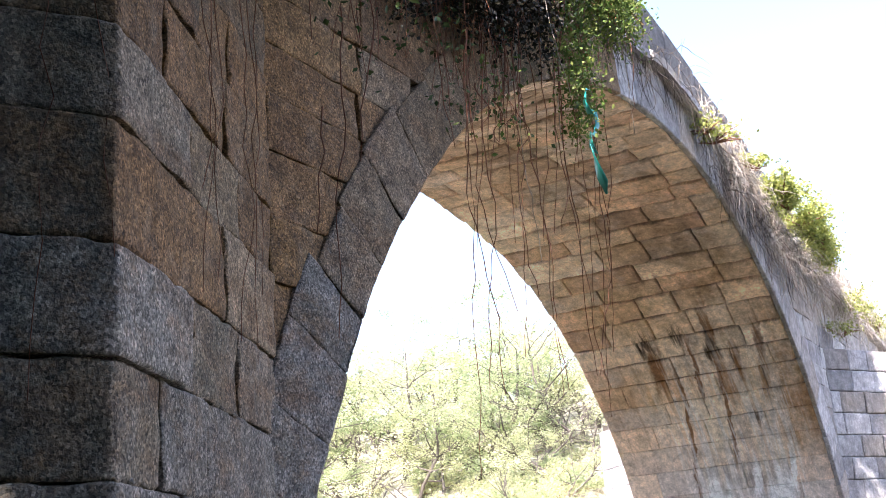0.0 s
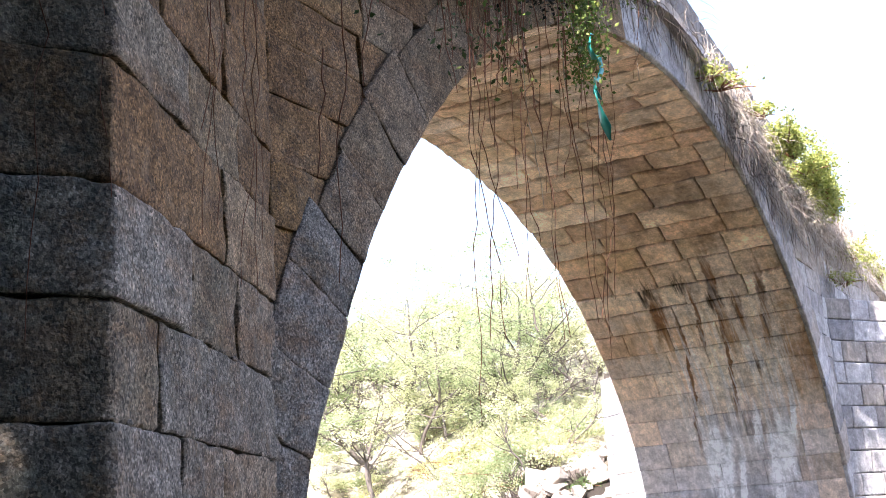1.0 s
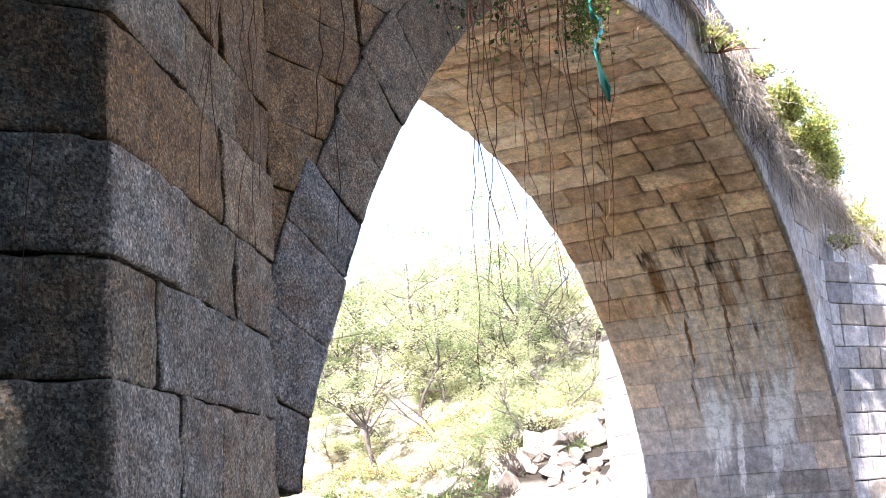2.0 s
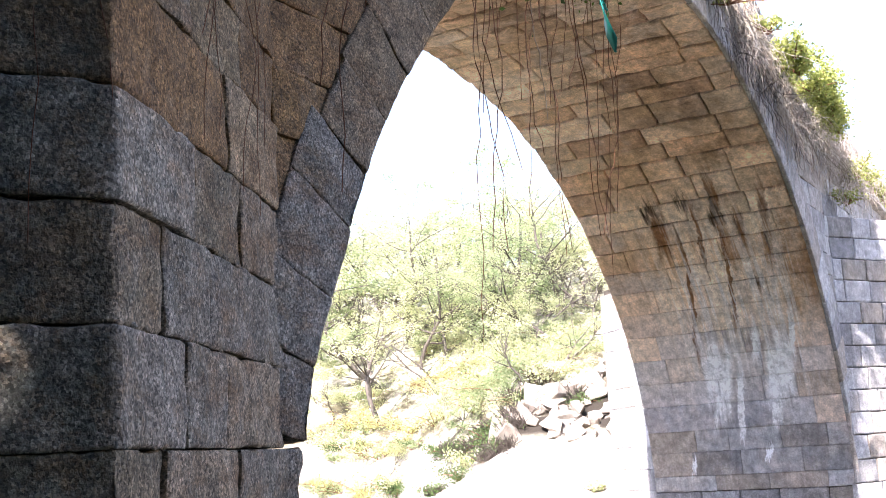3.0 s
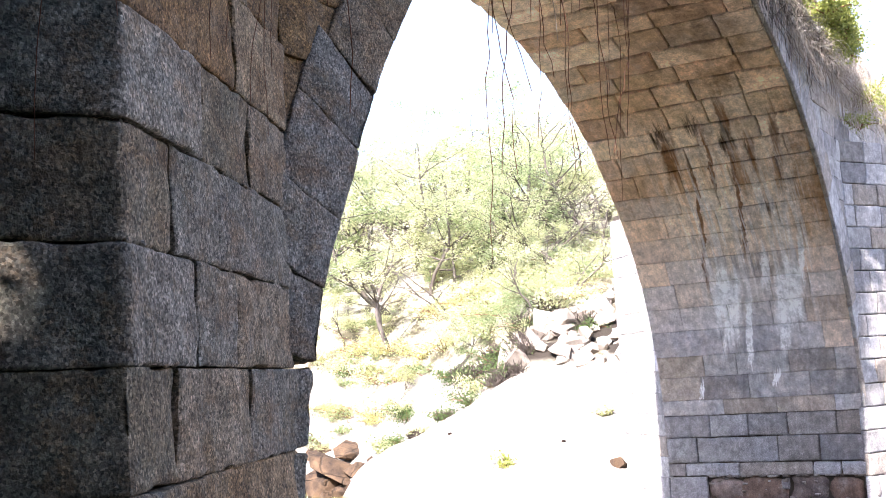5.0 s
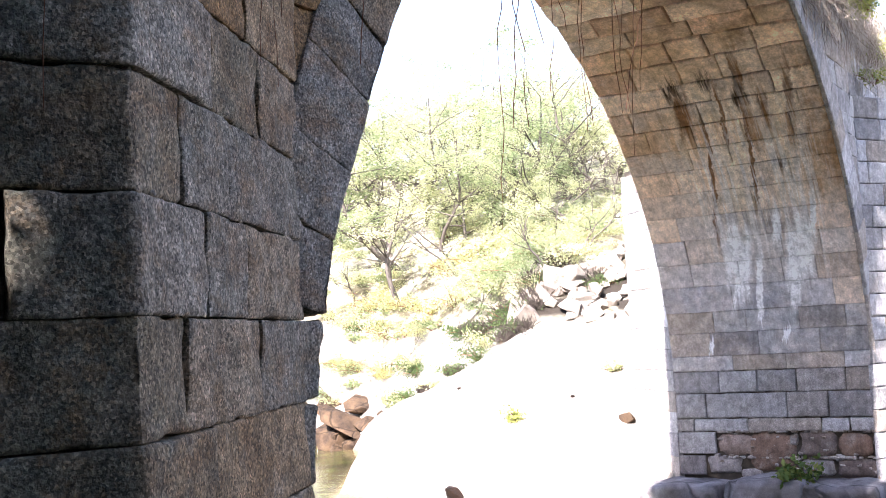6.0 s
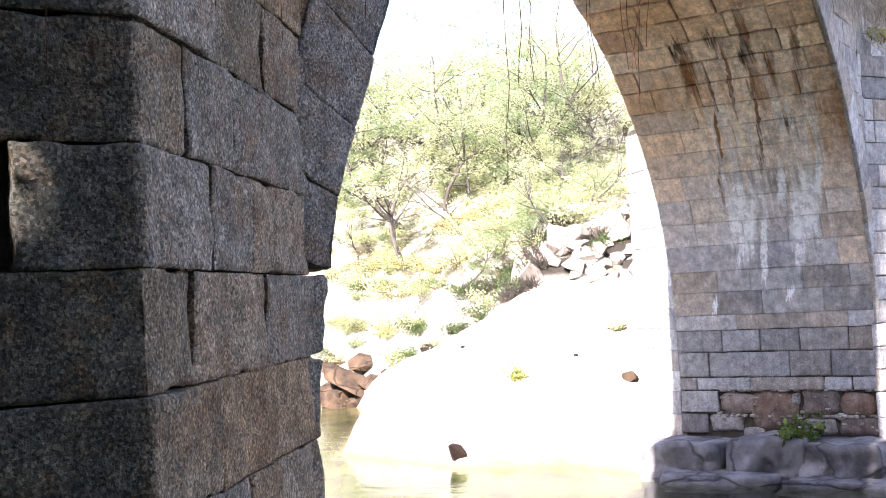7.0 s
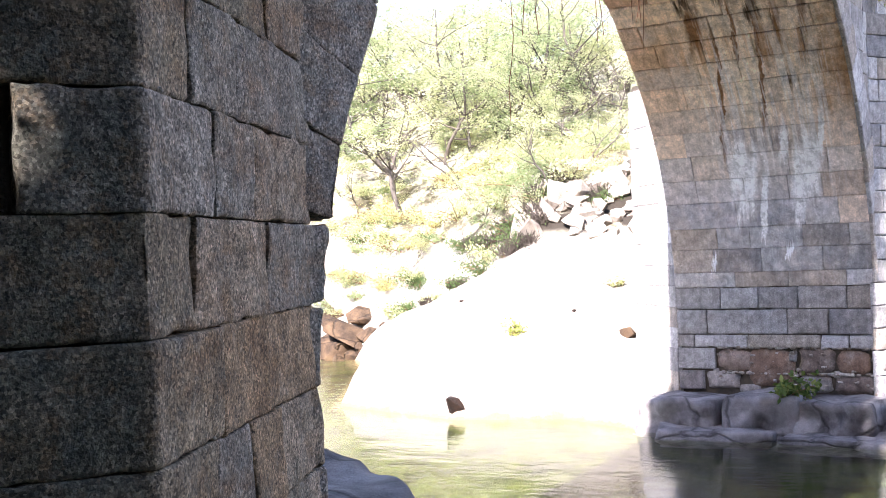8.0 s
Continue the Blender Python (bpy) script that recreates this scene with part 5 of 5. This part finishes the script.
for k in range(70):
    x = r.uniform(0.2, 2.3)
    y = -0.2 - 0.35 * x * r.random()
    strands.append(((x + 0.2, -0.05, 7.6), (x - r.uniform(0, 0.3), y - r.uniform(0.1, 0.5), r.uniform(5.9, 6.7))))
trailing("bramble", strands, 9, M_IVY, "dense bramble on top of the cutwater", 0.07, 220, 0.16)


def vine(points, seed, radius=0.006, dry=False):
    rnd = random.Random(seed)
    pts = [Vector(p) for p in points]
    path, drift = [], Vector()
    for a, b in zip(pts, pts[1:]):
        steps_ = max(3, round((b - a).length / 0.16))
        for i in range(steps_):
            drift = drift * 0.85 + Vector((rnd.gauss(0, 0.026), rnd.gauss(0, 0.010), 0))
            path.append(a.lerp(b, i / steps_) + drift)
    path.append(pts[-1] + drift)
    verts, faces = [], []
    tube(verts, faces, path, [radius * (1 - 0.5 * i / len(path)) for i in range(len(path))], 5)
    ob = mesh_object("hanging_vine", verts, faces, M_PALE_STEM if dry else M_STEM, None, "", True)
    return tagged(ob, "pale dry vine stem hanging from the cornice, sunlit look in its colour" if dry else "thin dry dark vine stem hanging from the bridge", "vine", "hanging vines")


FACE_VINES = [(4.9, 5.9, 4.8, 5.11), (5.1, 6.6, 4.88, 4.57), (5.3, 6.9, 5.08, 5.57), (5.5, 7.2, 6.18, 6.49), (5.8, 7.3, 6.43, 6.13), (6.9, 8.5, 6.5, 6.27), (7.1, 8.6, 6.68, 5.91), (7.2, 8.6, 6.99, 5.54), (7.3, 8.6, 6.43, 3.81), (7.9, 8.7, 7.15, 6.35), (8.1, 8.7, 7.63, 5.68), (8.6, 8.7, 8.26, 6.35), (8.9, 8.7, 8.71, 5.44), (9.0, 8.7, 8.74, 4.51), (8.8, 8.7, 7.81, 5.81), (7.3, 8.6, 7.01, 4.73), (7.8, 8.7, 7.82, 4.59), (10.5, 8.7, 10.09, 7.38), (8.5, 8.7, 8.42, 6.54), (9.1, 8.7, 8.65, 5.0), (7.5, 8.6, 7.0, 5.9), (7.0, 8.4, 6.6, 5.4), (9.3, 8.7, 8.9, 5.6)]
for k, (xa, za, xb, zb) in enumerate(FACE_VINES):
    y = -0.15 - 0.05 * (k % 4)
    vine([(xa, y + 0.02, za), (xa * 0.4 + xb * 0.6, y - 0.05, za * 0.6 + zb * 0.4), (xb, y, zb)], k, 0.0048)
# vines that twist round one another
TWISTED = [
    ([(6.66, -0.3, 6.45), (6.66, -0.3, 5.93), (6.69, -0.3, 5.67), (6.56, -0.3, 5.23), (6.43, -0.3, 4.41)], False),
    ([(6.47, -0.33, 6.21), (6.47, -0.33, 5.81), (6.62, -0.33, 5.38), (6.83, -0.33, 5.03)], False),
    ([(6.28, -0.36, 5.69), (6.39, -0.36, 5.4), (6.47, -0.36, 5.05), (6.59, -0.36, 4.42)], False),
    ([(7.21, -0.3, 6.55), (7.19, -0.3, 5.93), (7.26, -0.3, 5.54), (7.32, -0.3, 5.22)], False),
    ([(7.25, -0.33, 6.51), (7.26, -0.33, 6.06), (7.28, -0.33, 5.74), (7.29, -0.33, 5.48)], True),
    ([(7.22, -0.36, 5.44), (7.35, -0.36, 5.07), (7.43, -0.36, 4.55)], False),
    ([(8.08, -0.3, 6.85), (8.06, -0.3, 6.17), (8.23, -0.3, 5.77), (8.2, -0.3, 5.28), (8.27, -0.3, 4.77)], False),
    ([(8.01, -0.33, 6.46), (8.15, -0.33, 5.99), (8.13, -0.33, 5.57), (8.15, -0.33, 5.18), (8.24, -0.33, 4.76)], False),
    ([(8.53, -0.36, 6.06), (8.47, -0.36, 5.59), (8.39, -0.36, 5.24), (8.18, -0.36, 4.75)], False),
    ([(8.07, -0.3, 6.29), (8.11, -0.3, 6.16), (8.22, -0.3, 6.05)], True),
    ([(7.91, -0.33, 6.7), (7.82, -0.33, 6.1), (7.75, -0.33, 5.8)], False),
]
for k, (points, dry) in enumerate(TWISTED):
    x, y, z = points[0]
    vine([(x + 0.3, y + 0.06, 8.2), (x + 0.08, y + 0.02, z * 0.6 + 3.28)] + points, 100 + k, 0.0055, dry)
for k, (xa, za, xb, zb) in enumerate([(9.35, 8.3, 9.48, 7.1), (7.55, 8.0, 7.95, 6.95)]):
    vine([(xa, -0.45, za), (xa * 0.6 + xb * 0.4, -0.47, (za + zb) / 2), (xb, -0.45, zb)], 180 + k, 0.0055, True)
for k, (u, z0, z1) in enumerate([(0.91, 6.5, 4.49), (1.0, 6.5, 4.41), (1.15, 6.5, 4.44), (1.36, 6.6, 4.39), (1.62, 6.6, 4.33), (1.85, 6.6, 4.7), (-0.24, 6.6, 3.9), (-0.08, 6.6, 4.1)]):
    p = on_near_pier(u, 0, -0.035)
    vine([(p.x, p.y, z0), (p.x + 0.01, p.y, (z0 + z1) / 2), (p.x - 0.01, p.y, z1)], 60 + k, 0.0028)

# dry straw and green growth on the ledge
def straw(name, spots, blades, seed, label, fall=0.5, material=None, back=0.0):
    """Tangled dry stalks: each clump sends thin arching blades outwards and down."""
    rnd = random.Random(seed)
    verts, faces = [], []
    for x, y, z, spread in spots:
        for k in range(blades):
            p = Vector((x + rnd.gauss(0, spread), y + back + rnd.uniform(-0.07, 0.07), z + rnd.gauss(0, 0.12)))
            d = Vector((rnd.gauss(0, 0.9), rnd.gauss(-0.03, 0.13), rnd.uniform(-0.6, 0.9)))
            path = [p]
            st = rnd.uniform(0.04, 0.14)
            for i in range(6):
                d = d.normalized() + Vector((rnd.gauss(0, 0.6), rnd.gauss(0, 0.15), rnd.gauss(0, 0.35) - fall * rnd.uniform(0.0, 1.0)))
                p = p + d.normalized() * st
                p.y = min(p.y, -0.06)
                path.append(p)
            w_ = rnd.uniform(0.002, 0.0045)
            tube(verts, faces, path, [w_, w_, w_, w_ * 0.9, w_ * 0.8, w_ * 0.6, w_ * 0.3], 3)
    return tagged(mesh_object(name, verts, faces, material or M_STRAW), label, "dry grass")


r = random.Random(64)
straw("dry_grass", [(x_, -0.12, 8.78 - 0.1 * (x_ - 13) - r.uniform(0, 0.3), 0.2) for x_ in (13.2, 13.5, 13.8, 14.1, 14.4, 14.7, 15.0, 15.3, 15.6, 13.4, 14.2, 14.9)], 34, 8, "pale dry straw hanging from the cornice", 0.25)
straw("dry_grass", [(r.uniform(14.3, 15.8), -0.14, r.uniform(8.05, 8.45), 0.2) for k in range(8)], 44, 18, "pale dry straw hanging down the face wall", 0.45)
straw("dry_grass", [(r.uniform(15.4, 18.4), -0.14, r.uniform(7.45, 8.0), 0.22) for k in range(18)], 32, 9, "pale dry straw and brown twigs on the cornice", 0.3)
straw("dry_grass", [(r.uniform(16.4, 18.6), -0.14, r.uniform(7.3, 7.7), 0.2) for k in range(7)], 36, 19, "pale brown straw under the shrubs", 0.5)
straw("moss_fringe", [(x_, -0.13, rail_top(x_) - 0.95, 0.16) for x_ in (9.9, 10.3, 10.8, 11.2, 11.7, 12.1, 12.5, 12.9)], 22, 38, "dark moss and dead stalks under the cornice", 0.6, M_TWIG)
straw("dry_grass", [(x_, -0.12, 8.5 - 0.1 * (x_ - 13) - r.uniform(0, 0.6), 0.25) for x_ in (13.4, 13.9, 14.3, 14.8, 15.2, 15.6, 16.0, 16.4, 16.8, 17.2, 17.6, 18.0)], 26, 28, "dark dead twigs matted on the cornice", 0.4, M_TWIG)
straw("dry_grass", [(r.uniform(18.4, 20.4), -0.2, r.uniform(6.9, 8.2), 0.25) for k in range(14)], 45, 12, "brown twigs hanging beside the cutwater", 0.45)
straw("dry_grass", [(r.uniform(19.0, 26.0), -0.2, r.uniform(7.4, 8.3), 0.3) for k in range(16)], 45, 10, "pale dry straw further along the cornice")
for k, (x, y, z, w_, h_, c_) in enumerate([(13.0, -0.2, 8.4, 0.22, 0.25, 260), (13.25, -0.2, 8.35, 0.25, 0.15, 260), (14.9, -0.3, 8.45, 0.35, 0.2, 500), (15.7, -0.45, 8.3, 0.5, 0.4, 1700), (16.2, -0.4, 8.2, 0.6, 0.45, 1600), (16.9, -0.42, 8.1, 0.6, 0.5, 1600), (17.5, -0.42, 8.05, 0.7, 0.6, 1900), (18.1, -0.45, 8.0, 0.8, 0.75, 2000), (18.7, -0.4, 7.9, 0.8, 0.85, 1700), (20.5, -0.3, 7.5, 0.8, 0.5, 900), (22.5, -0.2, 7.8, 0.9, 0.4, 900), (24.0, -0.2, 7.7, 0.9, 0.4, 900), (19.6, -0.25, 6.9, 0.45, 0.3, 400)]):
    shrub("ledge_shrub", (x, y, z), (w_ * 1.2, 0.4, h_ * 1.2), c_, 0.05, M_SHRUB, 90 + k, "bright green shrub rooted on the cornice", group="shrubs on the cornice")


# torn plastic ribbon caught in the bramble
def ribbon(points, width):
    verts, faces = [], []
    for i, p in enumerate(points):
        an = i * 0.55
        d = Vector((math.cos(an), math.sin(an) * 0.6, 0.15)).normalized() * width * (0.5 if i < len(points) - 1 else 0.1)
        verts += [Vector(p) - d, Vector(p) + d]
    n_ = len(points)
    for i in range(n_ - 1):
        faces.append((2 * i, 2 * i + 1, 2 * i + 3, 2 * i + 2))
    ob = mesh_object("plastic_ribbon", verts, faces, M_PLASTIC, None, "", True)
    mod = ob.modifiers.new("thickness", "SOLIDIFY")
    mod.thickness = 0.003
    return tagged(ob, "torn turquoise plastic ribbon caught in the bramble", "ribbon")


RIBBON = [(8.56, -0.45, 7.14), (8.44, -0.47, 7.1), (8.42, -0.45, 6.98), (8.5, -0.46, 6.9), (8.62, -0.45, 6.98), (8.64, -0.46, 6.86), (8.56, -0.45, 6.74), (8.44, -0.46, 6.72), (8.46, -0.45, 6.62), (8.56, -0.46, 6.58)]
ribbon([(x - 0.33, y - 0.06, z - 0.05) for x, y, z in RIBBON], 0.055)
ribbon([(8.12, -0.52, 6.57), (8.14, -0.52, 6.49), (8.18, -0.52, 6.41), (8.24, -0.53, 6.31), (8.29, -0.53, 6.20)], 0.085)
ribbon([(8.10, -0.52, 6.57), (8.16, -0.51, 6.47), (8.24, -0.52, 6.37), (8.34, -0.52, 6.22)], 0.05)
